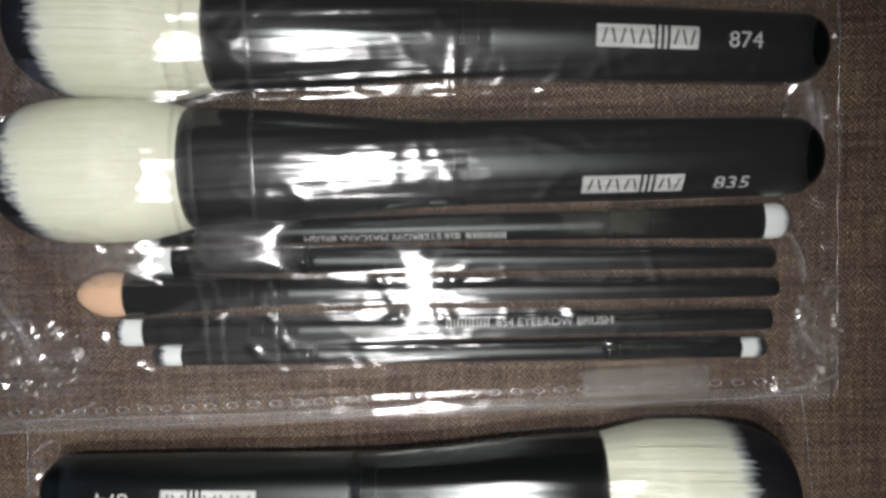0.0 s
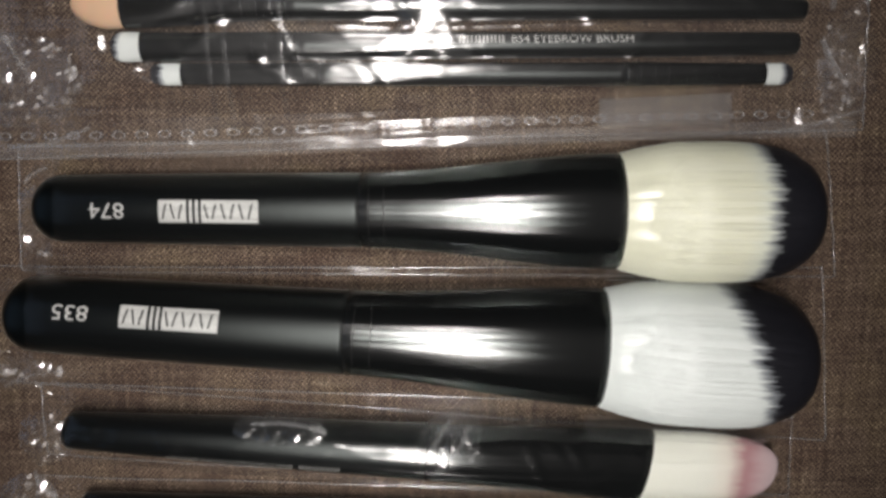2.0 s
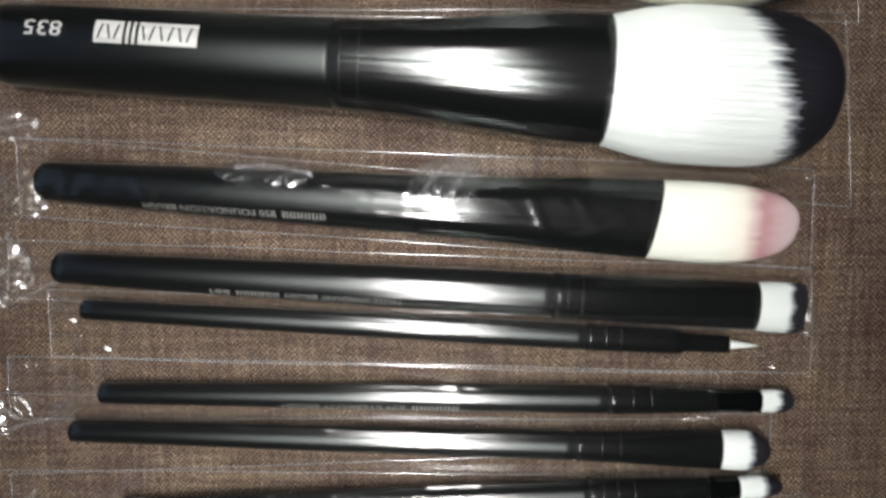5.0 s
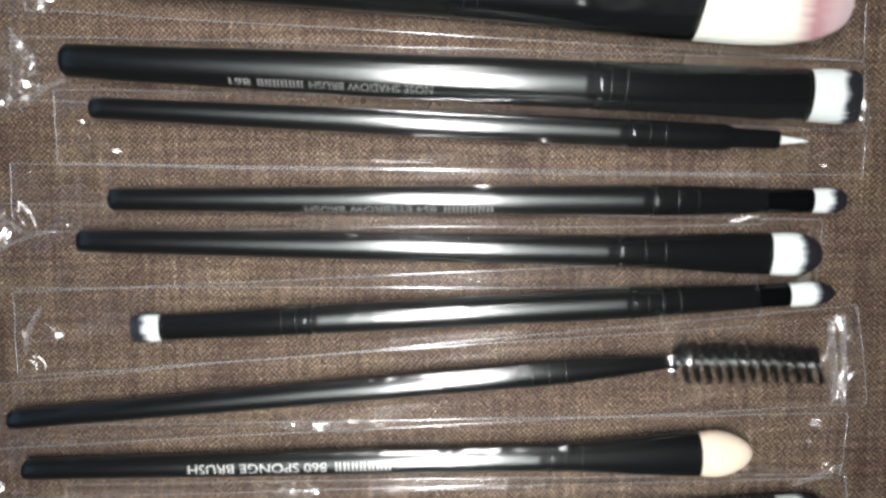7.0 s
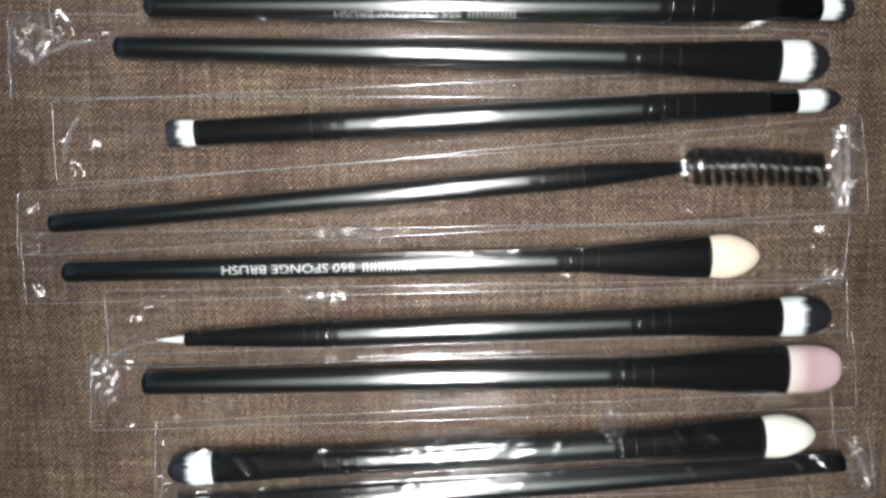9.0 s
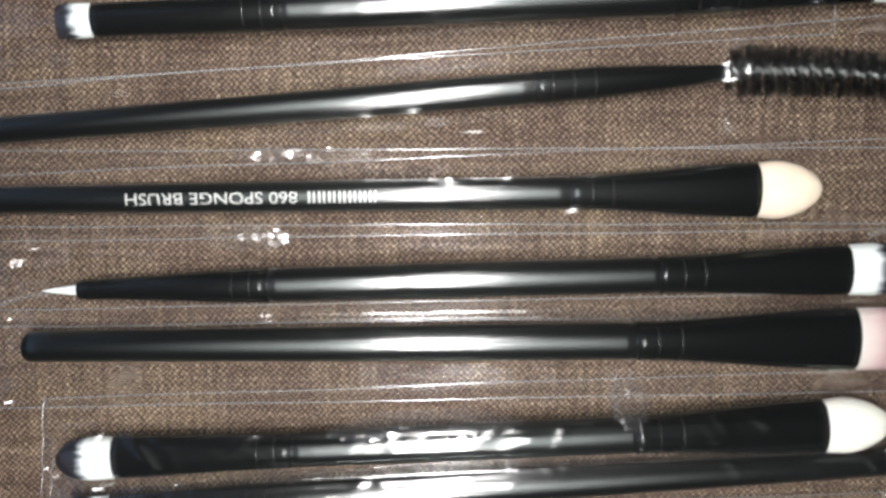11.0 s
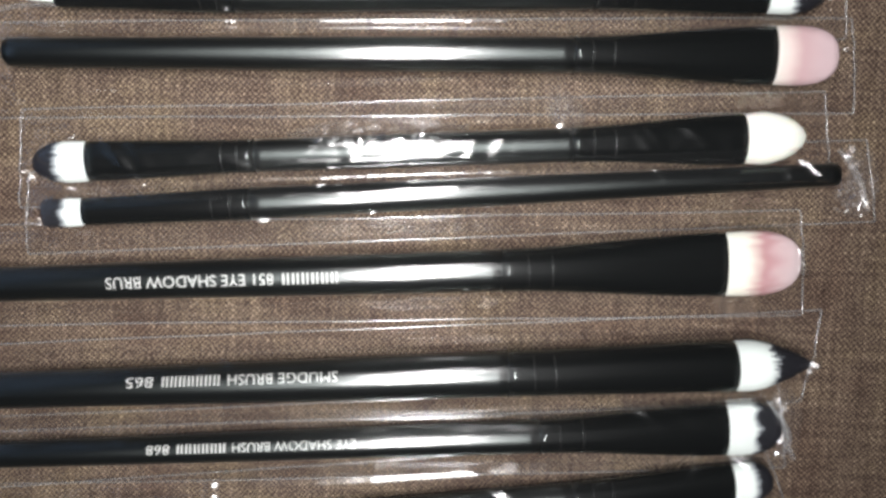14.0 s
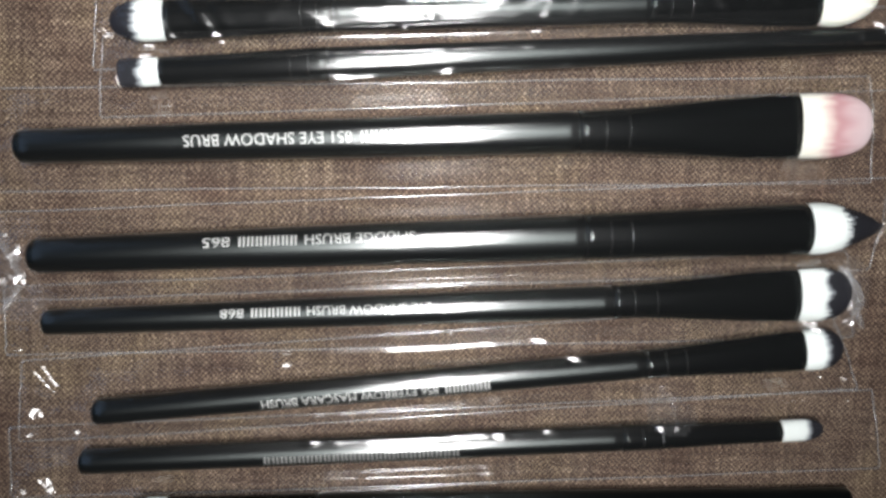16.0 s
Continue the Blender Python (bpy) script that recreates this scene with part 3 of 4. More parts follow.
# ---- the set still in its bag ----
IN_BAG = "brushes in the bag"
_, h, sh = brush("bag_powder", "large black powder brush, ivory and black hair, inside clear bag", (80.6, 233.6), 176.7, 63.4, 117.8, 156.8, (14.0, 15.6, 23.7), 20, "dome", "powder", 0.74, 1.1, 0.0, 9.0, strands=900,
                 rings=(2.0, 5.0), round_end=0.42, group=IN_BAG)
boxed_logo(h, sh, 22.6, 42.6, -0.2, 4.4)
print_line(h, sh, 10.0, 16.6, -0.2, 3.1, "874")
_, h, sh = brush("bag_blush", "large black blusher brush, ivory and black hair, inside clear bag", (78.6, 211.9), 179.4, 66.6, 122.0, 160.5, (16.0, 17.4, 24.3), 20, "dome", "powder", 0.78, 1.4, 0.2, 9.0, strands=900,
                 rings=(2.0, 5.5), round_end=0.42, group=IN_BAG)
boxed_logo(h, sh, 23.6, 43.6, 5.0, 4.2)
print_line(h, sh, 10.5, 17.5, 5.0, 2.9, "835")
BAGGED = "slim black brush with %s, inside clear bag"
_, h, sh = brush("bag_mascara", BAGGED % "a small white head", (-58.8, 199.5), -0.5, 101.4, 134.2, 140.6, (4.5, 6.2, 7.2), 4.0, "round", "white", 0.7, 0.5, strands=120, group=IN_BAG)
print_line(h, sh, 36.5, 79.5, -1.7, 1.8, "856 EYEBROW MASCARA BRUSH", "before")
brush("bag_flat", BAGGED % "a white head tipped black", (77.7, 190.3), 178.5, 99.8, 129.1, 136.8, (4.4, 5.7, 5.6), 3.6, "small", "white", 0.45, 0.5, strands=110, group=IN_BAG)
brush("bag_sponge", BAGGED % "a peach foam tip", (78.6, 183.9), 178.9, 106.7, 140.5, 151.4, (4.2, 5.6, 9.3), 6.0, "egg", "peach", strands=0, group=IN_BAG)
_, h, sh = brush("bag_brow", BAGGED % "a small white head", (77.1, 176.9), 179.5, 103.3, 135.8, 142.4, (4.6, 5.7, 5.8), 3.6, "small", "white", 0.75, 0.5, strands=110, group=IN_BAG)
print_line(h, sh, 34, 70, -1.0, 1.8, "854 EYEBROW BRUSH", "before")
brush("bag_duo", "slim double-ended black brush, small white heads, inside clear bag", (-50.9, 172.5), -0.8, 92.7, 122.1, 128.2, (4.4, 4.8, 4.3), 3.4, "small", "white", 0.6, 0.4, strands=90,
      rear=(29.0, 6.8, 4.4, 3.2, "small", "white", 0.6), group=IN_BAG)


# ---- clear film ----
def drape(xs, ys, keys, reach):
    """Height of a film over the brushes named, at points in millimetres, and how tight it lies on them."""
    top = np.zeros_like(xs)
    tight = np.zeros_like(xs)
    for key in keys:
        (tx, ty), w, full, shape = PROFILES[key]
        dx, dy = xs - tx, ys - ty
        s, v = dx * math.cos(w) + dy * math.sin(w), -dx * math.sin(w) + dy * math.cos(w)
        inside = (s > full[0, 0]) & (s < full[-1, 0])
        over = np.maximum(np.maximum(full[0, 0] - s, s - full[-1, 0]), 0.0)
        sc = np.clip(s, full[0, 0], full[-1, 0])
        a, b = np.interp(sc, full[:, 0], full[:, 1]), np.interp(sc, full[:, 0], full[:, 2])
        z = shape.z0 + shape.k * (sc - shape.s[0])
        crest = z + b
        out = np.maximum(np.abs(v) - 0.35 * a, 0.0) / (reach * (0.5 * a + 0.5 * crest) + 1.2)
        fall = crest * np.exp(-out ** 1.7) * np.exp(-(over / 6.0) ** 1.5)
        body = np.where((np.abs(v) < a) & inside, z + b * np.sqrt(np.maximum(0.0, 1 - (v / np.maximum(a, 0.01)) ** 2)) + 0.35, 0.0)
        tight = np.maximum(tight, np.where(inside, np.exp(-(v / (1.02 * a + 0.01)) ** 6), 0.0))
        top = np.maximum(top, np.maximum(fall + 0.2, body))
    return top, tight


def film(name, label, corners, keys, seed, mat, nu, nv, long_folds, crumple, reach, category, creases=0, loose=0.0, spread=0.04, plateau=None):
    """A film laid over brushes. corners: top left, top right, bottom right, bottom left, in millimetres."""
    tl, tr, br, bl = [np.array(c, dtype=float) for c in corners]
    u, v = np.meshgrid(np.linspace(0, 1, nu + 1), np.linspace(0, 1, nv + 1))
    p = (tl[None, None] * ((1 - u) * (1 - v))[..., None] + tr[None, None] * (u * (1 - v))[..., None]
         + br[None, None] * (u * v)[..., None] + bl[None, None] * ((1 - u) * v)[..., None])
    length, width = np.linalg.norm(tr - tl), np.linalg.norm(bl - tl)
    rng = random.Random(seed)
    top, tight = drape(p[..., 0], p[..., 1], keys, reach)
    if plateau:
        # the film is stretched flat from brush to brush
        x0, x1, y0, y1, level = plateau
        fx = np.clip((np.minimum(p[..., 0] - x0, x1 - p[..., 0])) / 10.0, 0, 1)
        fy = np.clip((np.minimum(p[..., 1] - y0, y1 - p[..., 1])) / 6.0, 0, 1)
        f = (fx * fx * (3 - 2 * fx)) * (fy * fy * (3 - 2 * fy))
        top = np.maximum(top, f * level)
        tight = np.maximum(tight, 0.3 * f)
    # the film spans small hollows
    for _ in range(14 if max(PROFILES[k][2][:, 1].max() for k in keys) > 9 else 3):
        top[1:-1] = 0.5 * top[1:-1] + 0.25 * (top[2:] + top[:-2])
        top[:, 1:-1] = 0.5 * top[:, 1:-1] + 0.25 * (top[:, 2:] + top[:, :-2])
    lines = [(rng.uniform(0.05, 0.95) * length, rng.uniform(0.1, 0.9) * width, rng.uniform(-1.6, 1.6), rng.uniform(4, 15), rng.uniform(0.2, 0.6)) for _ in range(creases)]
    verts, faces = [], []
    for j in range(nv + 1):
        for i in range(nu + 1):
            x, y = p[j, i]
            s, t = u[j, i] * length, v[j, i] * width
            free = 1 - (1.0 - loose) * tight[j, i]
            fold = 0.5 + 0.5 * noise.noise((s * 0.011, t * 0.26, seed * 3.1))
            fine = noise.noise((s * 0.03, t * 0.85, seed * 1.7))
            end = math.exp(-(min(s, length - s) / 12.0) ** 1.5)
            rough = 1 - abs(4.6 * noise.noise((s * 0.10 + t * 0.05, t * 0.15 - s * 0.05, seed * 5.3)))
            z = top[j, i] + 0.25 + free * long_folds * (fold * 1.3 + fine * 0.36) + (spread + end) * crumple * max(0.0, rough) * free
            for ls, lt, lean, ll, lh in lines:
                ds, dt = s - ls, t - lt
                along, across = ds * math.cos(lean) + dt * math.sin(lean), -ds * math.sin(lean) + dt * math.cos(lean)
                if abs(along) < ll and abs(across) < 1.5:
                    z += free * lh * (1 - abs(along) / ll) * (1 - abs(across) / 1.5)
            edge = min(v[j, i], 1 - v[j, i]) * width
            z = z * min(1.0, edge / 1.2 + 0.12) + 0.05 if edge < 1.2 else z
            tip = min(s, length - s)
            z = z * (0.2 + 0.8 * tip / 1.6) + 0.05 if tip < 1.6 else z
            # uneven outline
            wave = 0.25 * noise.noise((s * 0.03, t * 0.03, seed))
            verts.append((x * MM, (y + wave) * MM, z * MM))
    n = nu + 1
    for j in range(nv):
        for i in range(nu):
            q = j * n + i
            faces.append((q, q + n, q + n + 1, q + 1))
    root = tagged(new(name), label, category, "clear sleeves" if category == "sleeve" else "")
    root.matrix_world = pose(0, 0, 0)
    sheet = mesh_object("film", verts, faces, mat, root, True, "thin glossy clear plastic")
    sheet.visible_shadow = False
    # the welded edges, as thin raised beads
    runs = ([k for k in range(n)], [nv * n + k for k in range(n)], [j * n for j in range(nv + 1)], [j * n + nu for j in range(nv + 1)])
    for run in runs:
        ev, ef = [], []
        pts = [Vector(verts[k]) for k in run]
        for k, c in enumerate(pts):
            d = (pts[min(k + 1, len(pts) - 1)] - pts[max(k - 1, 0)]).normalized()
            side = d.cross(Vector((0, 0, 1))).normalized() * 0.17 * MM
            up = Vector((0, 0, 0.13 * MM))
            for o in (side, up, -side, -up):
                ev.append(tuple(c + o + Vector((0, 0, 0.02 * MM))))
        for k in range(len(pts) - 1):
            for o in range(4):
                q = (o + 1) % 4
                ef.append((k * 4 + o, k * 4 + q, (k + 1) * 4 + q, (k + 1) * 4 + o))
        mesh_object("welded_edge", ev, ef, EDGE, root)
    return root


SLEEVE = "clear plastic sleeve lying creased over a make-up brush"
SLEEVES = [
    (((-88, 158), (86, 159), (90, 127), (-90, 131)), ("powder", "blush"), 1),
    (((-97, 132), (87, 129), (90, 89), (-99, 106)), ("blush", "powder"), 2),
    (((-88, 105), (82, 97), (82, 76), (-88, 88)), ("foundation", "nose"), 3),
    (((-91, 83), (82, 76), (82, 62), (-92, 70)), ("nose", "liner"), 4),
    (((-83, 72), (83, 67), (83, 53), (-83, 57)), ("liner", "nose"), 5),
    (((-93, 57), (63, 53), (63, 43), (-93, 43)), ("brow",), 6),
    (((-102, 49), (75, 44), (74, 30), (-103, 31)), ("shader",), 7),
    (((-94, 30), (61, 36), (63, 22), (-94, 12)), ("duo",), 8),
    (((-103, 10), (83, 26), (86, 5), (-104, -4)), ("wand",), 9),
    (((-103, 1), (82, 3), (81, -11), (-103, -15)), ("sponge",), 10),
    (((-85, -12), (82, -10), (83, -26), (-85, -30)), ("smoky", "rose"), 11),
    (((-89, -27), (84, -22), (86, -40), (-90, -45)), ("rose", "smoky"), 12),
    (((-75, -43), (80, -36), (82, -54), (-76, -62)), ("duo_sponge", "small_flat"), 13),
    (((-74, -55), (89, -45), (92, -61), (-75, -71)), ("small_flat", "duo_sponge"), 14),
    (((-97, -66), (77, -59), (79, -80), (-98, -86)), ("pink_shadow",), 15),
    (((-96, -90), (83, -79), (80, -98), (-97, -108)), ("smudge", "shadow"), 16),
    (((-95, -105), (75, -94), (78, -112), (-95, -119)), ("shadow", "smudge"), 17),
    (((-92, -120), (72, -105), (80, -123), (-93, -137)), ("mascara",), 18),
    (((-95, -134), (83, -123), (86, -140), (-95, -149)), ("fine", "last"), 19),
]
SHEETS = {}
for corners, keys, seed in SLEEVES:
    slack = 0.55 if seed in (3, 13) else 0.12 if seed in (8, 11, 17) else 0.0
    SHEETS[seed] = film("plastic_sleeve", SLEEVE, corners, keys, seed, THIN_FILM if seed < 3 else FILM, 200, 56, 0.70, 1.9, 0.9, "sleeve", 16 if slack > 0.5 else 9, slack)

bag = film("plastic_bag", "large clear plastic bag, creased and shiny, holding a set of brushes", ((-108, 268), (92, 268), (94, 159), (-108, 155)),
           ("bag_powder", "bag_blush", "bag_mascara", "bag_flat", "bag_sponge", "bag_brow", "bag_duo"), 31, BAG_FILM, 300, 190, 1.5, 3.0, 1.3, "bag", 150, 0.25, 0.06, (-78, 86, 164, 204, 8.2))


# the row of pressed oval marks along the bag's weld
def build_mark():
    verts, faces = [], []
    for i in range(16):
        w = 2 * math.pi * i / 16
        for k in range(6):
            q = 2 * math.pi * k / 6
            r = 1.0 + 0.2 * math.cos(q)
            verts.append((1.25 * r * math.cos(w) * MM, 0.75 * r * math.sin(w) * MM, 0.2 * math.sin(q) * MM))
    for i in range(16):
        for k in range(6):
            a, b = i * 6 + k, i * 6 + (k + 1) % 6
            faces.append((a, b, (b + 6) % 96, (a + 6) % 96))
    data = bpy.data.meshes.new("seal_mark")
    data.from_pydata(verts, [], faces)
    data.materials.append(EDGE)
    data.shade_smooth()
    return data


mark = build_mark()
for i in range(38):
    ob = new("seal_mark", mark)
    ob.parent = bag
    x = -100 + i * 4.9
    ob.matrix_world = pose(x * MM, (161.3 + 1.2 * math.sin(x * 0.02)) * MM, 1.35 * MM, 0, 0, random.uniform(-8, 8))


# upright folds in the bag's film, and a strip of clear tape near its weld
def fold_line(x0, x1, y0, y1):
    n = 60
    ts = np.linspace(0, 1, n)
    xs, ys = x0 + (x1 - x0) * ts, y0 + (y1 - y0) * ts
    top, _ = drape(xs, ys, ("bag_powder", "bag_blush", "bag_mascara", "bag_flat", "bag_sponge", "bag_brow", "bag_duo"), 1.3)
    verts, faces = [], []
    for x, y, z in zip(xs, ys, top):
        for dx, dz in ((-0.5, 0.2), (0.0, 0.26), (0.5, 0.2)):
            verts.append(((x + dx) * MM, y * MM, (z + dz + 0.35) * MM))
    for k in range(n - 1):
        for o in range(2):
            faces.append((k * 3 + o, k * 3 + o + 1, k * 3 + o + 4, k * 3 + o + 3))
    mesh_object("fold", verts, faces, BAG_FILM, bag, True, "sharp fold in clear film")


for x in (-44.5, -41.0, -29.5):
    fold_line(x + 1.2, x, 262, 163)

TAPE = film_material("yellowed_clear_tape", 1.4, 0.05, 0.2)
bm = bmesh.new()
bmesh.ops.create_cube(bm, size=1.0)
for v in bm.verts:
    v.co = ((51 + 28 * v.co.x) * MM, (163.6 + 6.0 * v.co.y + 0.8 * v.co.x) * MM, (2.0 + 0.12 * v.co.z) * MM)
part("tape", bm, TAPE, bag, "strip of yellowed clear tape")


# ---- bunched, sharply crumpled ends of the film ----
CRUMPLED = film_material("crumpled_film", 3.2, 0.02, 0.14, 0.1, 0.32, 0.4)


def crumpled_end(parent, cx, cy, wide, deep, seed, high=2.6, keys=(), turn=0.0, name="crumpled_end"):
    """Film bunched into sharp facets; over brushes it follows their backs."""
    rng = random.Random(seed)
    nx, ny = max(9, round(wide * 1.2)), max(9, round(deep * 1.2))
    verts, faces = [], []
    for j in range(ny + 1):
        for i in range(nx + 1):
            u, v = 2 * i / nx - 1, 2 * j / ny - 1
            p, q = u * wide / 2 + rng.uniform(-0.2, 0.2), v * deep / 2 + rng.uniform(-0.2, 0.2)
            x, y = cx + p * math.cos(turn) - q * math.sin(turn), cy + p * math.sin(turn) + q * math.cos(turn)
            reach = 1 + 0.25 * noise.noise((3 * u, 3 * v, seed))
            rim = max(0.0, 1 - (u * u + v * v) / reach)
            ridge = max(0.0, 1 - abs(3.2 * noise.noise((x * 0.22, y * 0.2, seed * 2.3))))
            small = max(0.0, 1 - abs(3.0 * noise.noise((x * 0.5, y * 0.45, seed * 4.1))))
            floor = 0.6
            if keys:
                floor = float(drape(np.array([x]), np.array([y]), keys, 0.9)[0][0]) + 0.5
            verts.append((x * MM, y * MM, (floor + rim * high * (0.35 + 0.75 * ridge + 0.3 * small)) * MM))
    for j in range(ny):
        for i in range(nx):
            u, v = 2 * (i + 0.5) / nx - 1, 2 * (j + 0.5) / ny - 1
            if u * u + v * v < 1.0 + 0.3 * noise.noise((2 * u, 2 * v, seed)):
                p = j * (nx + 1) + i
                faces.append((p, p + 1, p + nx + 2))
                faces.append((p, p + nx + 2, p + nx + 1))
    ob = mesh_object(name, verts, faces, CRUMPLED, parent, False, "bunched crumpled clear film")
    ob.visible_shadow = False


def creased_ridge(parent, x0, y0, x1, y1, bow, keys, high=0.9):
    """A sharp crease that stands up from the film along a shallow bow."""
    n = 24
    ts = np.linspace(0, 1, n)
    xs = x0 + (x1 - x0) * ts - (y1 - y0) / math.hypot(x1 - x0, y1 - y0) * bow * np.sin(math.pi * ts)
    ys = y0 + (y1 - y0) * ts + (x1 - x0) / math.hypot(x1 - x0, y1 - y0) * bow * np.sin(math.pi * ts)
    top = drape(xs, ys, keys, 0.9)[0] if keys else np.zeros(n)
    side = Vector((y0 - y1, x1 - x0, 0)).normalized()
    verts, faces = [], []
    for k, (x, y, z) in enumerate(zip(xs, ys, top)):
        h = high * (0.25 + math.sin(math.pi * ts[k]) ** 0.5)
        for d, up in ((-0.55, 0.0), (-0.08, h), (0.10, h), (0.40, 0.0)):
            verts.append(((x + side.x * d) * MM, (y + side.y * d) * MM, (z + 0.7 + up) * MM))
    for k in range(n - 1):
        for o in range(3):
            faces.append((k * 4 + o, k * 4 + o + 1, k * 4 + o + 5, k * 4 + o + 4))
    ob = mesh_object("crease", verts, faces, EDGE, parent, True, "sharp bright crease in clear film")
    ob.visible_shadow = False


crumpled_end(SHEETS[17], 76.5, -103.5, 8, 17, 71)
crumpled_end(SHEETS[4], -93, 75, 15, 17, 72)
crumpled_end(SHEETS[3], -88, 92, 12, 13, 73)
crumpled_end(SHEETS[2], -93, 107.5, 20, 8, 74)
crumpled_end(SHEETS[1], -86, 140, 8, 20, 75)
crumpled_end(SHEETS[16], -96, -102, 11, 16, 76)
crumpled_end(SHEETS[14], 88, -53.5, 8, 14, 77)
crumpled_end(SHEETS[9], 80.5, 14.5, 9, 20, 78, 1.8)
crumpled_end(SHEETS[12], -87, -33, 8, 13, 79, 1.6)
crumpled_end(SHEETS[7], -98, 43, 9, 12, 80, 1.6)
crumpled_end(bag, 90, 172, 13, 24, 81, 3.4)
crumpled_end(bag, 86, 224, 10, 24, 82, 3.4)
crumpled_end(bag, -86, 172, 26, 20, 83, 3.2)
crumpled_end(bag, -94, 224, 16, 34, 84, 4.0)
crumpled_end(bag, -98, 196, 14, 20, 85, 3.0)

# film puckered over the brushes
crumpled_end(SHEETS[3], -32, 97.0, 20, 6, 91, 1.5, ("foundation", "nose"), -0.07, "pucker")
crumpled_end(SHEETS[3], 4, 94.3, 15, 11, 92, 1.8, ("foundation", "nose"), 0.5, "pucker")
crumpled_end(SHEETS[13], -6, -45.8, 34, 5, 93, 1.3, ("duo_sponge", "small_flat"), 0.06, "pucker")
crumpled_end(SHEETS[13], 29.5, -41.6, 7, 8, 94, 2.0, ("duo_sponge", "small_flat"), 0.3, "pucker")
crumpled_end(SHEETS[11], -38, -13.6, 15, 4.5, 95, 1.2, (), 0.0, "pucker")
crumpled_end(SHEETS[10], -28, 0.8, 24, 3.6, 96, 1.3, (), 0.0, "pucker")
crumpled_end(SHEETS[19], 40, -128.0, 10, 7, 97, 1.4, ("fine",), 0.0, "pucker")
crumpled_end(bag, -36, 197.0, 16, 11, 98, 1.6, ("bag_blush", "bag_mascara", "bag_flat"), 0.2, "pucker")
crumpled_end(bag, -66, 196.0, 22, 12, 99, 2.0, ("bag_blush", "bag_mascara", "bag_sponge"), -0.3, "pucker")
# folded corners and creases
creased_ridge(SHEETS[10], 70.8, -12.5, 81.2, -8.1, 0.0, ())
creased_ridge(SHEETS[11], -84.5, -27.0, -67.3, -23.3, 1.2, ())
creased_ridge(SHEETS[9], 77.0, 23.5, 78.6, 5.0, 0.5, (), 1.3)
creased_ridge(SHEETS[9], 80.0, 24.5, 81.0, 4.5, -0.3, (), 1.1)
creased_ridge(SHEETS[7], -98.0, 46.5, -91.0, 43.0, 0.6, ())
creased_ridge(SHEETS[7], -97.0, 38.5, -84.0, 43.0, 0.8, ())
creased_ridge(SHEETS[4], -91.0, 84.5, -86.0, 78.0, -0.6, (), 1.4)
creased_ridge(SHEETS[4], -88.0, 69.5, -80.0, 74.0, 0.6, (), 1.2)
creased_ridge(bag, 74.0, 158.8, 94.0, 163.5, -0.6, (), 1.2)
creased_ridge(bag, -106.0, 163.0, -86.0, 167.0, 1.5, (), 1.5)
creased_ridge(bag, -90.0, 158.0, -72.0, 162.0, -1.2, (), 1.3)

# the bag's hem: a doubled, rippled band of film along the weld
HEM = film_material("doubled_film", 2.2, 0.07, 0.2, 0.3)
n = 160
verts, faces = [], []
for i in range(n + 1):
    x = -104 + 196 * i / n
    for k, v in enumerate((0.0, 0.33, 0.66, 1.0)):
        ripple = noise.noise((x * 0.16, v * 1.5, 7.0))
        y = 156.3 + 1.2 * math.sin(x * 0.02) + 3.6 * v + 0.3 * noise.noise((x * 0.08, 2.0, 1.0))
        verts.append((x * MM, y * MM, (1.15 + 0.9 * v * (1 - v) * 4 * (0.6 + 0.5 * ripple)) * MM))
for i in range(n):
    for k in range(3):
        p = i * 4 + k
        faces.append((p, p + 4, p + 5, p + 1))
hem = mesh_object("hem", verts, faces, HEM, bag, True, "milky doubled hem of clear film")
hem.visible_shadow = False


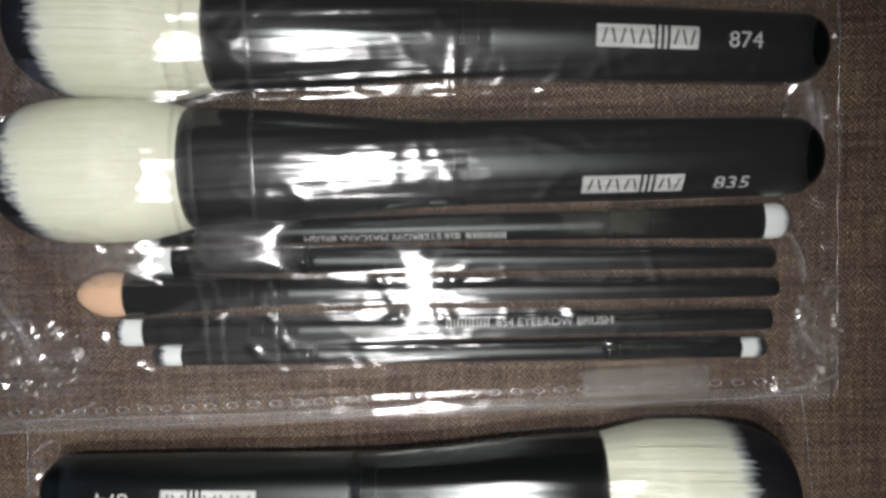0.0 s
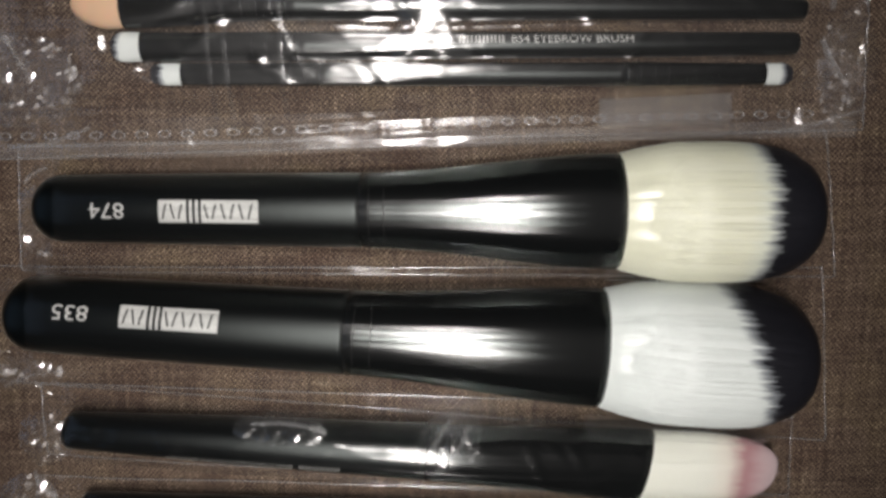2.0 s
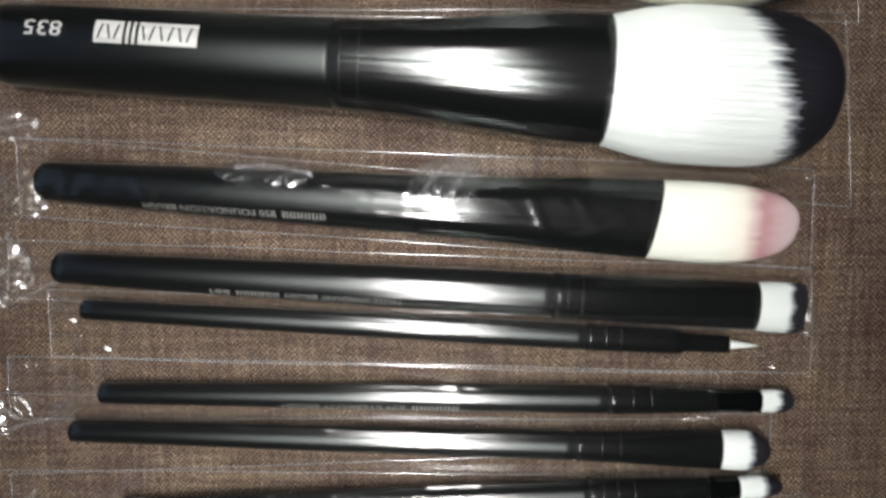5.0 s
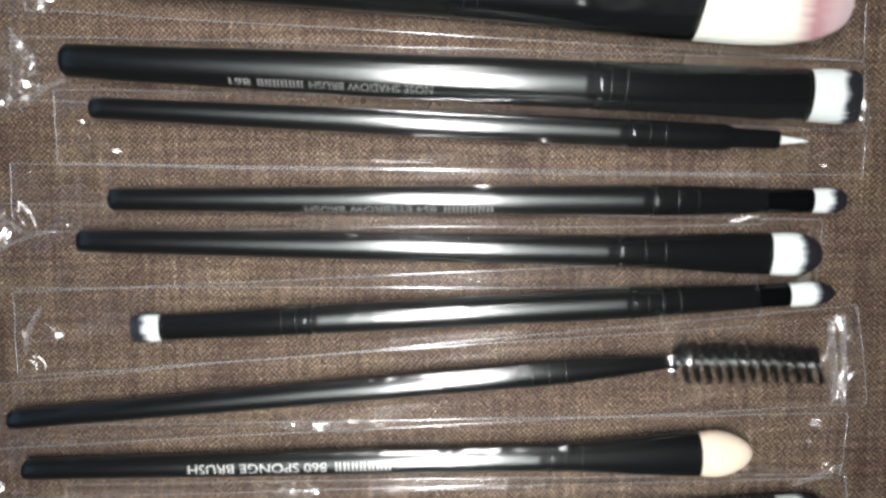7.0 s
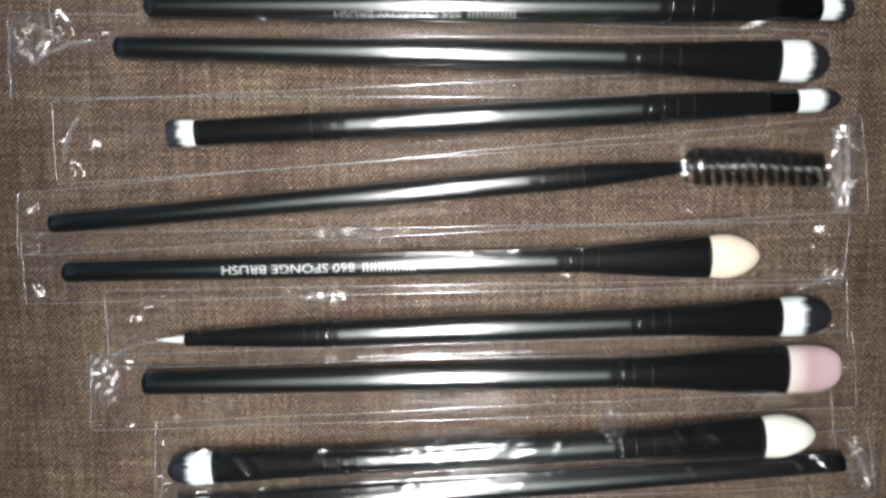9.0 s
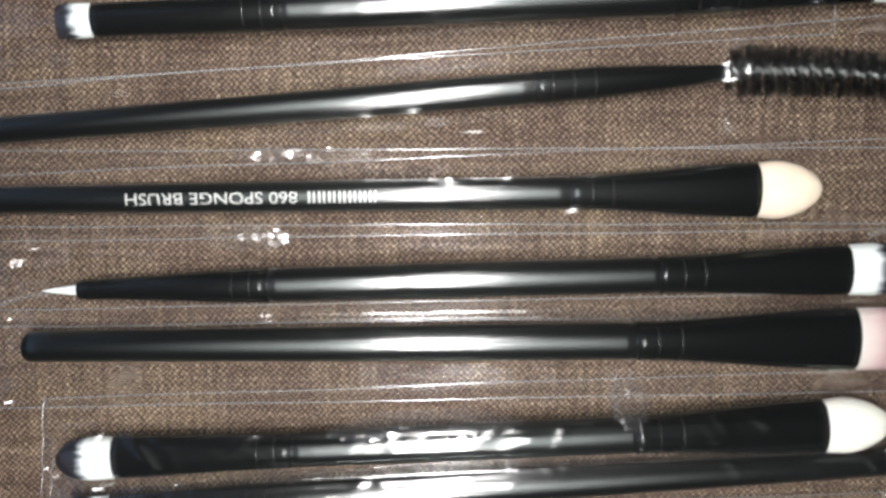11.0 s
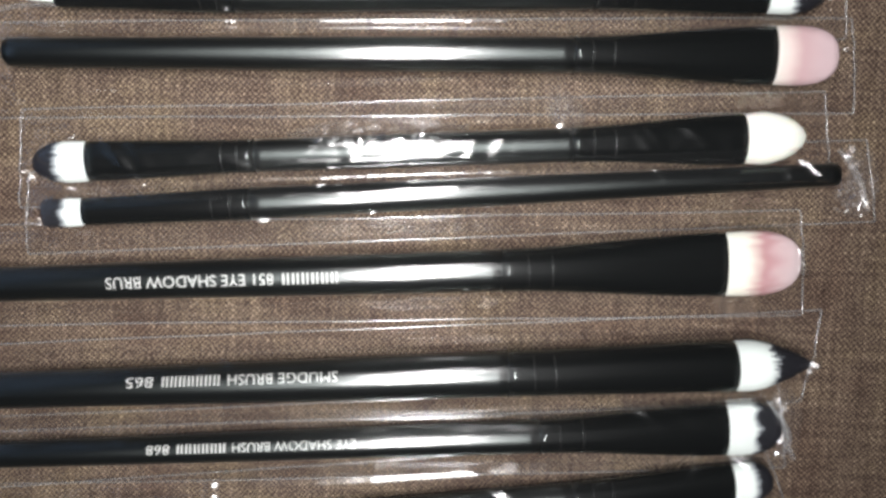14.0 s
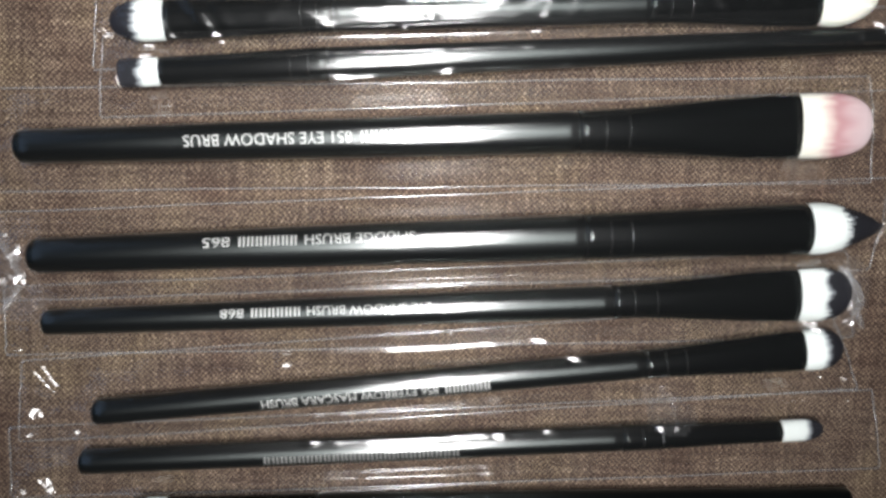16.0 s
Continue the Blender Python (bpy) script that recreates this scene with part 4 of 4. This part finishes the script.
def slack_film(parent, cx, cy, wide, deep, level, lean, tip):
    """A slack, smooth swell of film that leans along x by lean and along y by tip."""
    n = 18
    verts, faces = [], []
    for j in range(n + 1):
        for i in range(n + 1):
            u, v = 2 * i / n - 1, 2 * j / n - 1
            r = 1 + 0.22 * noise.noise((2 * u, 2 * v, cx))
            x, y = cx + u * wide / 2 * r, cy + v * deep / 2 * r
            swell = max(0.0, 1 - max(abs(u), abs(v)) ** 4)
            wave = 0.25 * noise.noise((x * 0.15, y * 0.3, cy))
            verts.append((x * MM, y * MM, (level + swell * (2.2 - lean * u * wide / 2 - tip * v * deep / 2 + wave)) * MM))
    for j in range(n):
        for i in range(n):
            p = j * (n + 1) + i
            faces.append((p, p + 1, p + n + 2, p + n + 1))
    ob = mesh_object("swell", verts, faces, BAG_FILM, parent, True, "slack smooth swell of clear film")
    ob.visible_shadow = False


slack_film(bag, -34, 196.5, 22, 13, 8.8, 0.09, 0.02)
slack_film(bag, -62, 195.0, 20, 12, 8.6, 0.17, 0.03)
slack_film(bag, 2, 186.0, 15, 26, 8.8, -0.01, 0.0)

# bright creases where film is gathered round ends and backs
creased_ridge(bag, 84.0, 232.0, 86.5, 214.0, 0.8, (), 2.2)
creased_ridge(bag, 88.5, 226.0, 90.0, 208.0, -0.6, (), 1.8)
creased_ridge(bag, 82.0, 196.0, 86.0, 184.0, 0.8, (), 1.8)
creased_ridge(bag, 84.0, 178.0, 90.0, 168.0, -0.8, (), 1.6)
creased_ridge(bag, -92.0, 186.0, -84.0, 172.0, 1.0, (), 2.0)
creased_ridge(bag, -100.0, 176.0, -86.0, 181.0, 1.0, (), 1.8)
creased_ridge(SHEETS[17], 71.5, -96.5, 76.0, -107.0, 0.8, ("shadow",), 1.6)
creased_ridge(SHEETS[17], 75.5, -98.0, 79.5, -110.0, -1.0, (), 1.8)
creased_ridge(SHEETS[16], -97.0, -94.0, -91.0, -104.0, 1.4, (), 1.8)
creased_ridge(SHEETS[16], -98.5, -112.0, -91.5, -104.5, -1.0, (), 1.6)
creased_ridge(SHEETS[3], -38.0, 98.3, -22.0, 96.6, 0.9, ("foundation",), 0.9)
creased_ridge(SHEETS[3], -1.0, 90.5, 4.5, 98.5, 0.5, ("foundation",), 1.1)
creased_ridge(SHEETS[3], 3.5, 91.0, 8.5, 97.5, -0.5, ("foundation",), 1.0)
creased_ridge(SHEETS[2], -96.0, 104.5, -82.0, 108.0, 1.0, (), 1.4)
creased_ridge(SHEETS[1], -87.5, 150.0, -82.0, 153.5, 0.5, (), 1.2)
creased_ridge(SHEETS[14], 83.5, -47.0, 89.5, -58.0, 0.8, (), 1.4)
creased_ridge(SHEETS[8], -92.0, 17.0, -88.0, 27.0, 0.6, (), 1.0)
